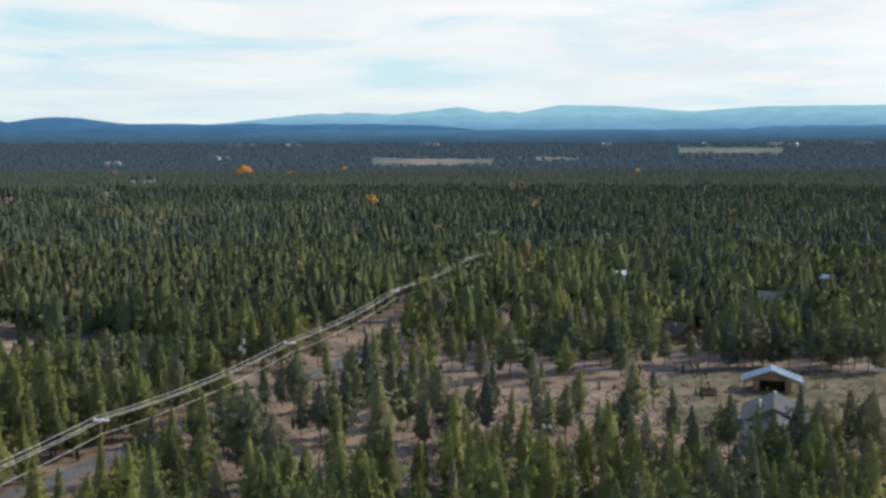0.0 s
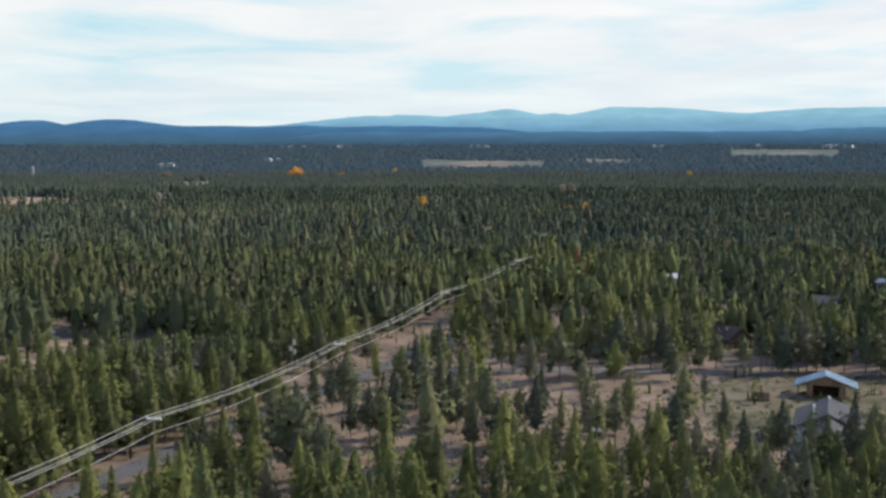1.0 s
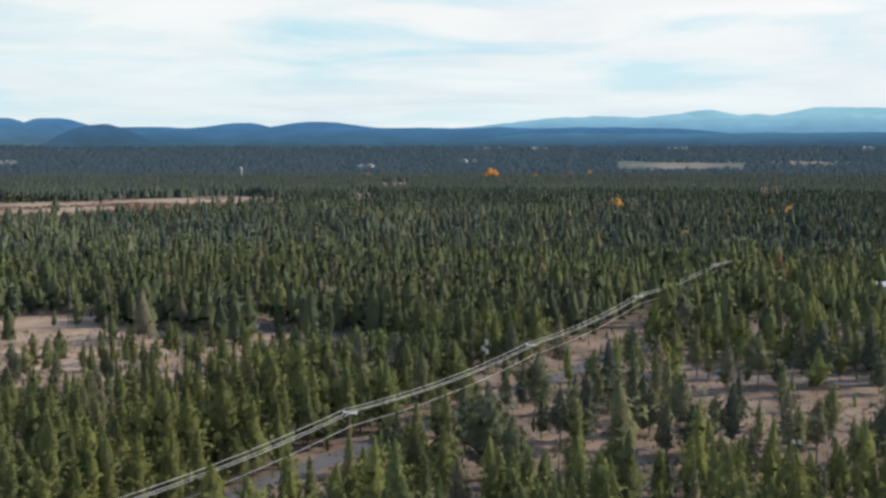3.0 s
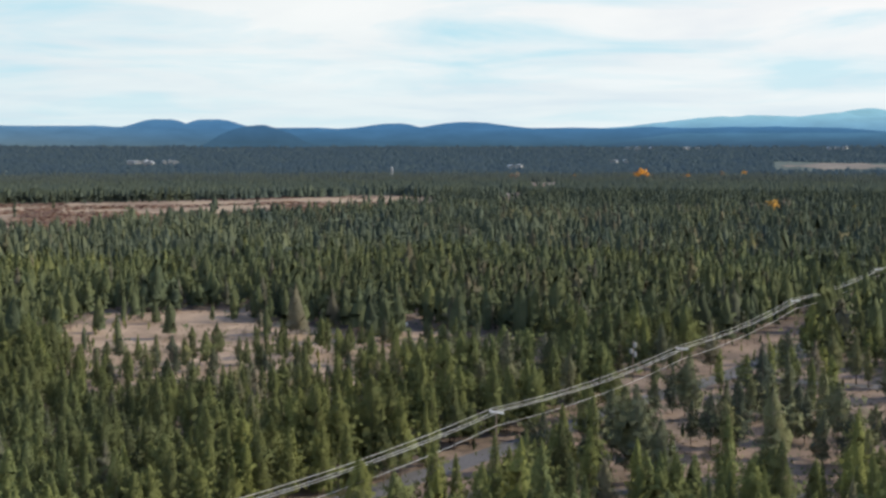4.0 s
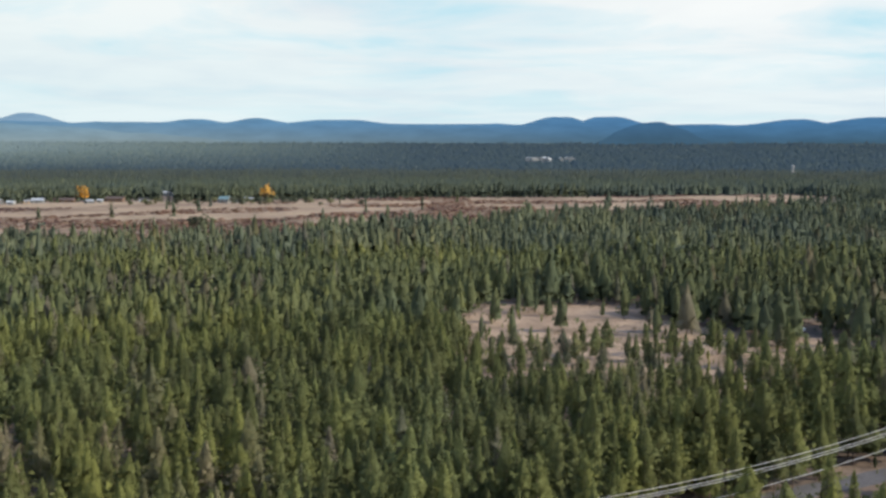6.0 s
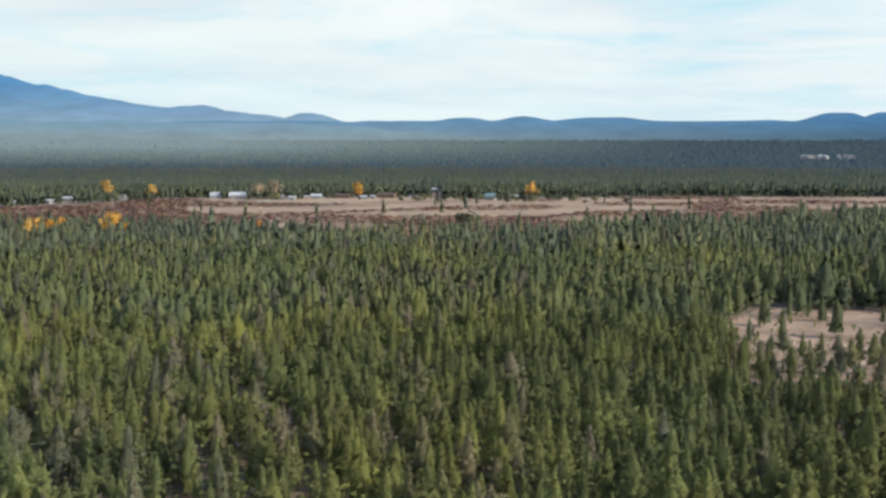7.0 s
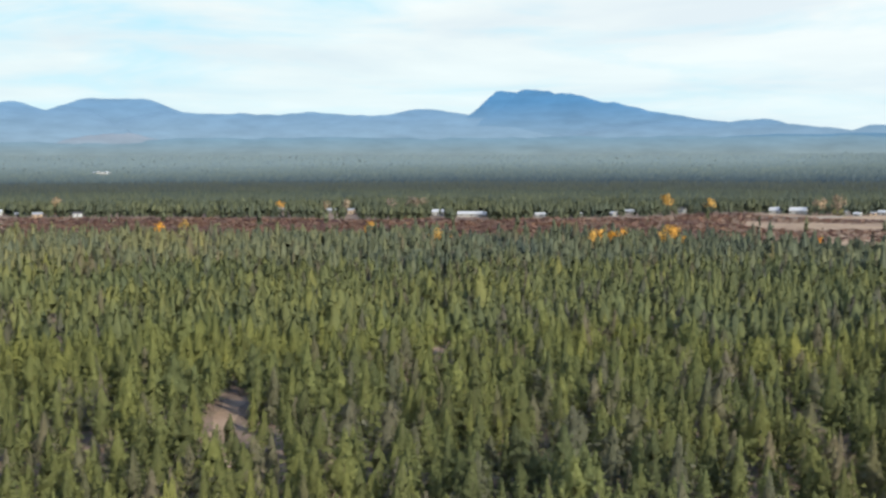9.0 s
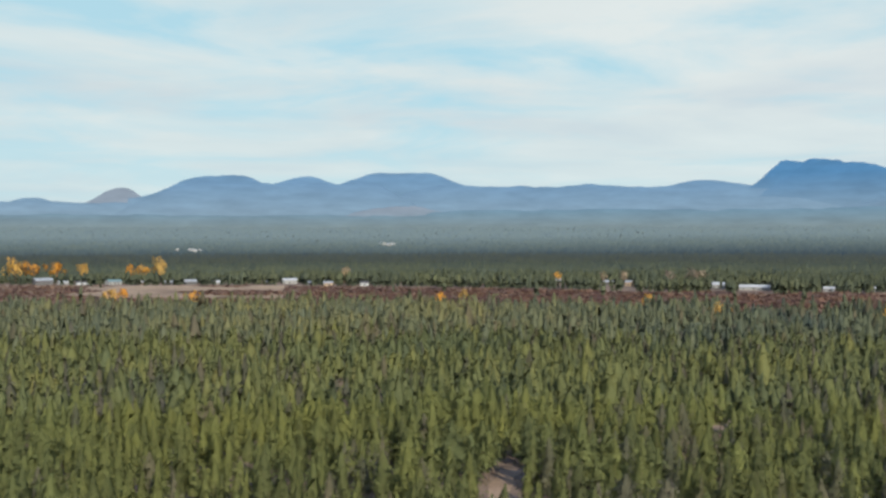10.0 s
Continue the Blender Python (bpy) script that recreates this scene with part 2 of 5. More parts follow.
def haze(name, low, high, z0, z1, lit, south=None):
    """Distant land with the haze of miles of air put into its colour and glow, besides some daylight. south: the low
    and high colours that it turns to round the horizon.
    """
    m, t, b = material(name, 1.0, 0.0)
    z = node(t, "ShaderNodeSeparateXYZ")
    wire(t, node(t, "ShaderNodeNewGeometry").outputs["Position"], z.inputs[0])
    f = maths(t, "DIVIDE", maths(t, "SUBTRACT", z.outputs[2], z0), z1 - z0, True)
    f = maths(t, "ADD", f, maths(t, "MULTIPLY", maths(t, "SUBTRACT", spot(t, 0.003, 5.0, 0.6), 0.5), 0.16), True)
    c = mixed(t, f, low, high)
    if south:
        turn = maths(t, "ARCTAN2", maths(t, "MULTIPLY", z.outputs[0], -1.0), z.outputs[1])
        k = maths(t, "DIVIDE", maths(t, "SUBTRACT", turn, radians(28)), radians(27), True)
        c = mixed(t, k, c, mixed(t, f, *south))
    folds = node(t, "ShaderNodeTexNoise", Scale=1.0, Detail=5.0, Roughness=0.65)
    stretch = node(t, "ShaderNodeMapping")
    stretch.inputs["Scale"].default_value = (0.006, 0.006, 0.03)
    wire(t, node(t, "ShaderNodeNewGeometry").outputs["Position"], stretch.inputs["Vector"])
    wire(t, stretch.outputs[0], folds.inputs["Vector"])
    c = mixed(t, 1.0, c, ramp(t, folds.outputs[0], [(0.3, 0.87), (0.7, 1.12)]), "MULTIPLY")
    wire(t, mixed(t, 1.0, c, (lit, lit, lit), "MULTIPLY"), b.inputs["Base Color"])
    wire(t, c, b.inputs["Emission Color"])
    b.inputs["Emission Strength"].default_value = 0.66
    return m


# ---- helpers for building ----
RNG = np.random.default_rng(7)


def polar(az, d, z=0.0):
    return (-d * math.sin(radians(az)), d * math.cos(radians(az)), z)


def rise(d):
    """The plain is level for some way, then climbs slowly."""
    return 75.0 * np.clip((np.asarray(d, float) - 2600.0) / 1800.0, 0, None) ** 1.3


def mesh_of(name, verts, faces, mats, index=None, tone=None, smooth=False, normals=None):
    """A mesh from arrays: verts (n, 3), faces (m, 3 or 4)."""
    verts, faces = np.asarray(verts, np.float32), np.asarray(faces, np.int32)
    me = bpy.data.meshes.new(name)
    n, m, k = len(verts), len(faces), faces.shape[1]
    me.vertices.add(n)
    me.vertices.foreach_set("co", verts.ravel())
    me.loops.add(m * k)
    me.loops.foreach_set("vertex_index", faces.ravel())
    me.polygons.add(m)
    me.polygons.foreach_set("loop_start", np.arange(0, m * k, k, dtype=np.int32))
    for mat in mats:
        me.materials.append(mat)
    if index is not None:
        me.polygons.foreach_set("material_index", np.asarray(index, np.int32))
    me.polygons.foreach_set("use_smooth", np.full(m, smooth))
    if tone is not None:
        at = me.attributes.new("tone", "FLOAT", "POINT")
        at.data.foreach_set("value", np.asarray(tone, np.float32))
    if normals is not None:
        p = verts[faces]
        wrong = (np.cross(p[:, 1] - p[:, 0], p[:, 2] - p[:, 0]) * np.asarray(normals)[faces[:, 0]]).sum(1) < 0
        faces = np.where(wrong[:, None], faces[:, ::-1], faces)
        me.loops.foreach_set("vertex_index", np.ascontiguousarray(faces, np.int32).ravel())
        at = me.attributes.new("custom_normal", "FLOAT_VECTOR", "POINT")
        at.data.foreach_set("vector", np.asarray(normals, np.float32).ravel())
        me.polygons.foreach_set("use_smooth", np.full(m, True))
    me.update(calc_edges=True)
    return me


def leafy(v, rough=0.28, up=0.16):
    """Normals of a crown one metre high, out from its axis and up, as needles catch the light."""
    n = np.stack([v[:, 0], v[:, 1], np.zeros(len(v))], -1)
    n /= np.maximum(np.linalg.norm(n, axis=1), 1e-4)[:, None]
    n[:, 2] = up + 0.4 * v[:, 2]
    n += rough * np.sin(v[:, [1, 2, 0]] * (311.0, 173.0, 257.0) + v[:, [2, 0, 1]] * 97.0)
    return n / np.linalg.norm(n, axis=1)[:, None]


def finish(bm, name, mat):
    me = bpy.data.meshes.new(name)
    bmesh.ops.recalc_face_normals(bm, faces=bm.faces)
    bm.to_mesh(me)
    bm.free()
    me.materials.append(mat)
    return me


def part(name, bm, mat, parent=None, label=""):
    ob = new(name, finish(bm, name, mat))
    ob.parent = parent
    if label:
        ob["label"] = label
    return ob


def box(bm, x0, x1, y0, y1, z0, z1, turn=None):
    c = [bm.verts.new((x, y, z)) for z in (z0, z1) for x, y in ((x0, y0), (x1, y0), (x1, y1), (x0, y1))]
    for f in ((3, 2, 1, 0), (4, 5, 6, 7), (0, 1, 5, 4), (1, 2, 6, 5), (2, 3, 7, 6), (3, 0, 4, 7)):
        bm.faces.new([c[i] for i in f])
    if turn is not None:
        bmesh.ops.transform(bm, matrix=turn, verts=c)
    return c


def rod(bm, a, b, r0, r1, n=8):
    a, b = Vector(a), Vector(b)
    m = (b - a).to_track_quat("Z", "Y").to_matrix().to_4x4()
    m.translation = (a + b) / 2
    bmesh.ops.create_cone(bm, cap_ends=True, segments=n, radius1=r0, radius2=r1, depth=(b - a).length, matrix=m)


def empty(name, m, label, category, group="", kind=""):
    ob = new(name)
    ob.matrix_world = m
    ob.empty_display_size = 0.5
    return tagged(ob, label, category, group, kind)


def sheet(name, outline, z, mat, step=6.0, ragged=0.0, label="", category="", seed=0):
    """A piece of ground with a worn outline, laid on the ground sheet."""
    pts = []
    n = len(outline)
    for i in range(n):
        p, q = Vector(outline[i]), Vector(outline[(i + 1) % n])
        k = max(1, int((q - p).length / step))
        for j in range(k):
            s = p.lerp(q, j / k)
            w = noise.noise_vector((s.x / (3 * step) + seed, s.y / (3 * step), 0.0)) * ragged
            pts.append((s.x + w.x, s.y + w.y))
    bm = bmesh.new()
    bm.faces.new([bm.verts.new((x, y, z)) for x, y in pts])
    bmesh.ops.triangulate(bm, faces=bm.faces)
    ob = part(name, bm, mat)
    if ob.data.polygons and ob.data.polygons[0].normal.z < 0:
        ob.data.flip_normals()
    return tagged(ob, label, category, kind="structure")


def band(points, left, right):
    """The outline of a strip along a line of points."""
    pts = [Vector(p) for p in points]
    a, b = [], []
    for i, p in enumerate(pts):
        d = (pts[min(i + 1, len(pts) - 1)] - pts[max(i - 1, 0)]).normalized()
        nrm = Vector((-d.y, d.x))
        a.append(tuple(p + nrm * left))
        b.append(tuple(p - nrm * right))
    return a + b[::-1]


# ---- ground ----
radii = np.concatenate([[0.0], np.linspace(20, 400, 20), np.linspace(450, 1900, 30), np.linspace(1960, 4960, 51)])
angles = np.radians(np.arange(0, 360, 2.0))
gr, ga = np.meshgrid(radii, angles, indexing="ij")
gz = rise(gr)
gv = np.stack([-gr * np.sin(ga), gr * np.cos(ga), gz], -1).reshape(-1, 3)
nr, na = gr.shape
i, j = np.meshgrid(np.arange(nr - 1), np.arange(na), indexing="ij")
gf = np.stack([i * na + j, (i + 1) * na + j, (i + 1) * na + (j + 1) % na, i * na + (j + 1) % na], -1).reshape(-1, 4)[:, ::-1]
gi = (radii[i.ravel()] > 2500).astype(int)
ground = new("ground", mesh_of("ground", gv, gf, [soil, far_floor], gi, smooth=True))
tagged(ground, "reddish brown forest soil with dry pine litter", "ground", kind="structure")

POLES = [(-68.0, 97.0), (-49.5, 163.5), (-31.1, 230.8), (-13.3, 318.4), (9.5, 416.9), (31.6, 500.9)]
LINE = [(x - 7, y) for x, y in POLES]
sheet("verge", band(LINE, 8.0, 10.0), 0.05, bare_soil, 5, 2.5, "bare reddish strip of cleared soil under a power line", "bare ground")
sheet("road", band([(-80, 118), (-60, 171), (-49, 203), (-38.5, 234), (-27, 262), (-14, 306), (0, 350)], 2.6, 2.6), 0.10, gravel, 6, 0.5, "grey gravel road along a power line", "road")
sheet("drive", band([(-26, 264), (8, 263), (28, 263), (45, 263), (67, 262), (120, 258)], 2.4, 2.4), 0.14, gravel, 6, 0.5, "pale gravel drive across open woodland", "road")
sheet("lane", band([(-33.8, 166.1), (-19.3, 170.6), (-12.6, 173.6), (-0.4, 172.9), (15.1, 172.2)], 1.6, 1.6), 0.12, gravel, 5, 0.6, "narrow grey gravel lane between pines", "road")
sheet("yard", [(38, 205), (46, 244), (50, 258), (118, 256), (120, 222), (100, 200), (74, 214)], 0.06, lawn, 5, 3.0, "dry grass yard with bare patches round a barn", "yard")
sheet("woodland_floor", [(-30, 180), (-20, 262), (30, 262), (46, 240), (38, 205), (70, 165), (20, 150), (-20, 160)], 0.04, bare_soil, 6, 3.0, "bare pinkish soil between scattered pines", "bare ground")
sheet("field", [(2, 326), (6, 356), (40, 362), (46, 330), (20, 322)], 0.05, bare_soil, 6, 3.0, "bare field at the edge of woods", "bare ground")
sheet("apron", [(74, 160), (78, 210), (100, 232), (135, 226), (110, 150)], 0.11, asphalt, 6, 1.5, "grey asphalt apron beside a house", "pavement")
CLEARING = [(-192, 238), (-222, 296), (-206, 318), (-184, 332), (-156, 302), (-132, 298), (-118, 304), (-98, 308), (-78, 292), (-60, 272), (-62, 244), (-92, 224), (-112, 208), (-132, 202), (-158, 212)]
sheet("clearing", CLEARING, 0.03, pale_soil, 7, 5.0, "pinkish dry grass clearing among pines", "clearing")
for k, pts in enumerate(([(-255, 40.7), (-286, 56), (-348, 60), (-388, 65)], [(-190, -3), (-215, -2), (-245, 1)], [(-213, 13), (-226, 18)], [(-180, 100), (-192, 105)])):
    sheet("forest_gap", band(pts, 2.6, 2.6), 0.05, pale_soil, 3, 2.4, "narrow bare opening between pines", "bare ground", k)
MEADOW = [(az, d0, d1) for az, d0, d1 in ((20.5, 1360, 1400), (22, 1000, 1440), (24, 950, 1430), (30, 850, 1310), (36, 775, 1280), (42, 705, 1240), (48, 610, 1180), (55, 610, 1200), (62, 670, 1220), (66, 700, 1190), (70, 710, 1080), (78, 705, 1030), (84, 740, 1040), (90, 760, 1100), (98, 760, 1150), (104, 770, 1195), (108, 780, 1215), (112, 790, 1250), (118, 810, 1290))]


def meadow_edges(az):
    t = np.array(MEADOW, float)
    return np.interp(az, t[:, 0], t[:, 1], left=1e6, right=810), np.interp(az, t[:, 0], t[:, 2], left=1e6, right=1290)


sheet("meadow", [polar(a_, d_)[:2] for a_, d_, _ in MEADOW] + [polar(a_, d_)[:2] for a_, _, d_ in MEADOW[::-1]], 0.08, straw, 25, 14.0, "pale straw meadow along a river", "meadow")

for az0, az1, d0, d1 in ((-2.4, 3.4, 3170, 3460), (-7.2, -3.2, 3420, 3560), (-16.3, -11.7, 3850, 3970), (13.8, 15.3, 1960, 2110), (15.5, 16.9, 1430, 1530)):
    u, v = np.meshgrid(np.linspace(0, 1, 24), np.linspace(0, 1, 10), indexing="ij")
    wav = (60 * np.sin(u * 9 + d0) + 40 * np.sin(u * 23)) * (v - 0.5) - (d1 - d0) * (v - 0.5) * (0.9 * (2 * u - 1) ** 2 + 0.22 * np.sin(u * 31 + d1) * np.sin(u * 13))
    dd, aa = d0 + (d1 - d0) * v + wav, np.radians(az0 + (az1 - az0) * u)
    fv = np.stack([-dd * np.sin(aa), dd * np.cos(aa), rise(dd) + 1.2], -1).reshape(-1, 3)
    i, j = np.meshgrid(np.arange(23), np.arange(9), indexing="ij")
    ff = np.stack([i * 10 + j, i * 10 + j + 1, (i + 1) * 10 + j + 1, (i + 1) * 10 + j], -1).reshape(-1, 4)
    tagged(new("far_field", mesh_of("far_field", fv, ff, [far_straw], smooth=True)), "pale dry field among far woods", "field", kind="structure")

# ---- distant land ----
EL = lambda deg, d: EYE + d * math.tan(radians(deg))


def hill(name, az, el, left, right, d, deep, mat, label, power=2.0, rough=0.06, base=0.2, top=0.0, seed=0):
    """A hill seen far off: azimuth and height of its crest, its spread to either side in degrees. top: share of the spread that is level."""
    nu, nv = 96, 15
    u = np.linspace(-1, 1, nu)
    v = np.linspace(-1, 1, nv)
    uu, vv = np.meshgrid(u, v, indexing="ij")
    azs = az - np.where(uu < 0, uu * left, uu * right)
    s = np.clip((np.abs(uu) - top) / (1 - top), 0, 1)
    shape = 0.5 + 0.5 * np.cos(np.pi * s ** (power / 2.0))
    across = 0.5 + 0.5 * np.cos(np.pi * np.abs(vv))
    wob = np.zeros_like(uu)
    for q in range(nu):
        for r in range(nv):
            wob[q, r] = noise.fractal((azs[q, r] * 0.55 + seed, vv[q, r] * 1.2, seed * 1.7), 0.9, 2.1, 5)
    zb, zt = EL(base, d), EL(el, d)
    z = zb + (zt - zb) * (shape * across + rough * wob * np.minimum(shape, 1) ** 0.5 * across ** 0.5)
    z = np.where(across * shape < 1e-4, zb - 60, z)
    dd = d + vv * deep
    ar = np.radians(azs)
    vs = np.stack([-dd * np.sin(ar), dd * np.cos(ar), z], -1).reshape(-1, 3)
    i, j = np.meshgrid(np.arange(nu - 1), np.arange(nv - 1), indexing="ij")
    fs = np.stack([i * nv + j, i * nv + j + 1, (i + 1) * nv + j + 1, (i + 1) * nv + j], -1).reshape(-1, 4)
    ob = new(name, mesh_of(name, vs, fs, [mat], smooth=True))
    return tagged(ob, label, "mountain", kind="structure")


pale_air = haze("hazy_blue_range", (0.19, 0.40, 0.60), (0.33, 0.62, 0.76), 150, 225, 0.08)
blue_air = haze("hazy_blue_ridge", (0.060, 0.125, 0.185), (0.075, 0.205, 0.39), 85, 165, 0.06, ((0.22, 0.31, 0.36), (0.15, 0.305, 0.47)))
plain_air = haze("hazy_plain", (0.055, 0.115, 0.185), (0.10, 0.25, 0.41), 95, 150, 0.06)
deep_air = haze("hazy_dark_butte", (0.060, 0.128, 0.20), (0.062, 0.165, 0.315), 100, 175, 0.05)
mesa_air = haze("mesa_blue_haze", (0.225, 0.35, 0.475), (0.100, 0.265, 0.49), 160, 310, 0.12)
south_air = haze("southern_blue_haze", (0.25, 0.37, 0.48), (0.175, 0.325, 0.51), 130, 290, 0.12)
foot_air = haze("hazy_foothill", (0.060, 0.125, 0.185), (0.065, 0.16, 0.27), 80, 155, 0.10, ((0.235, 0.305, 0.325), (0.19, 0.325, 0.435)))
rust_air = haze("hazy_rusty_foothill", (0.27, 0.36, 0.44), (0.30, 0.37, 0.46), 110, 170, 0.10)
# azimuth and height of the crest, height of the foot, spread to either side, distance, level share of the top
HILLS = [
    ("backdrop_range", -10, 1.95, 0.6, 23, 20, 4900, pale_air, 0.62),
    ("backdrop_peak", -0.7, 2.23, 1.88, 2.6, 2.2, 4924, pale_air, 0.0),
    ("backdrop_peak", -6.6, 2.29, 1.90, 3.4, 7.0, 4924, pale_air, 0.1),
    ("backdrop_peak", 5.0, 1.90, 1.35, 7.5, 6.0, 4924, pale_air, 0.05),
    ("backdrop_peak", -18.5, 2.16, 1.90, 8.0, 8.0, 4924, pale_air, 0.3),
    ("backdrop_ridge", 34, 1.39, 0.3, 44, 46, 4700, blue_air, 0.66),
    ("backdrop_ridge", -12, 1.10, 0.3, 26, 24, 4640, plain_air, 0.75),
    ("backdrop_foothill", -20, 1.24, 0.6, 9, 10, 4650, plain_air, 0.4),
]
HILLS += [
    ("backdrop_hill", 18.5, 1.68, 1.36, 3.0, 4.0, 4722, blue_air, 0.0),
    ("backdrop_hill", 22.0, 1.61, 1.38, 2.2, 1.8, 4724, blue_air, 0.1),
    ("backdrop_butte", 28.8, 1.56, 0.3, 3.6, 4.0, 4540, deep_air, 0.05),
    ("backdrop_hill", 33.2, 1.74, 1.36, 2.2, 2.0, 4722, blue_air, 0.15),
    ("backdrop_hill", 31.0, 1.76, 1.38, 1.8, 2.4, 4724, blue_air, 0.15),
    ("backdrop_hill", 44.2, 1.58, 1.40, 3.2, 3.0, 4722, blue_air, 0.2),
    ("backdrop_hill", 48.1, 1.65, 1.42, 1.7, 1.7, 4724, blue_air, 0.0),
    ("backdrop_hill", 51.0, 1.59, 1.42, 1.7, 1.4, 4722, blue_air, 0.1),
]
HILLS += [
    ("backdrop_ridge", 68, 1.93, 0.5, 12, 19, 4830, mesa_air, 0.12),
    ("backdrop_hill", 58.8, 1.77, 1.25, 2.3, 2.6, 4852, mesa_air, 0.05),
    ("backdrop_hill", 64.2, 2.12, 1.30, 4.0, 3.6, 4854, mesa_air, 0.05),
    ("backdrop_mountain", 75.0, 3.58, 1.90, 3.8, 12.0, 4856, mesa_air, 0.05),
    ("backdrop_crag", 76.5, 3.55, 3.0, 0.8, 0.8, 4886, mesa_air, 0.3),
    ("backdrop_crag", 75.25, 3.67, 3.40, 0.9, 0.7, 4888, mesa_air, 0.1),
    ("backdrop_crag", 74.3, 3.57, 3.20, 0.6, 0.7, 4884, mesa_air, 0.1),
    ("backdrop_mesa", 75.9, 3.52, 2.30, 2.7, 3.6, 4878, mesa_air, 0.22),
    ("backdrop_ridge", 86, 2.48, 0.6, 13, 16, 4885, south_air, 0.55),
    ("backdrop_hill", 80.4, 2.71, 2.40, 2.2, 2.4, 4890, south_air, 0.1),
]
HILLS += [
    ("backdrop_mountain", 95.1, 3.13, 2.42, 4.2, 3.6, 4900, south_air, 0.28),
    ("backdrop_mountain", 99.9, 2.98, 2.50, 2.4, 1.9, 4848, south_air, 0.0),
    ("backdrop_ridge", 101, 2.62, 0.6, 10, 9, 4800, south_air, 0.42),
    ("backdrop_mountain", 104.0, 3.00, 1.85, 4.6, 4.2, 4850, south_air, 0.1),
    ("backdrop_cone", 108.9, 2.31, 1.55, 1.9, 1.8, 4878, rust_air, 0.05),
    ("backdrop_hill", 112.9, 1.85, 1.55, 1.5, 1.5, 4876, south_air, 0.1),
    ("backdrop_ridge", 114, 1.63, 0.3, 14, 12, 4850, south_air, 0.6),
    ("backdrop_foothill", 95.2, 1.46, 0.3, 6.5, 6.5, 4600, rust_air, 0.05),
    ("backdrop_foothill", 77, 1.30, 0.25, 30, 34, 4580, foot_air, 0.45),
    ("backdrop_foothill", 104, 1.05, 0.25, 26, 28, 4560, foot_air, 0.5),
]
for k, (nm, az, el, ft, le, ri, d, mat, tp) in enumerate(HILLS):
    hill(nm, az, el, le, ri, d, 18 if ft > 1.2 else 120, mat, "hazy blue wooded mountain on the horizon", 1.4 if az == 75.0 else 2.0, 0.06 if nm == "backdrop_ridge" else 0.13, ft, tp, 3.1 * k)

# ---- pines ----


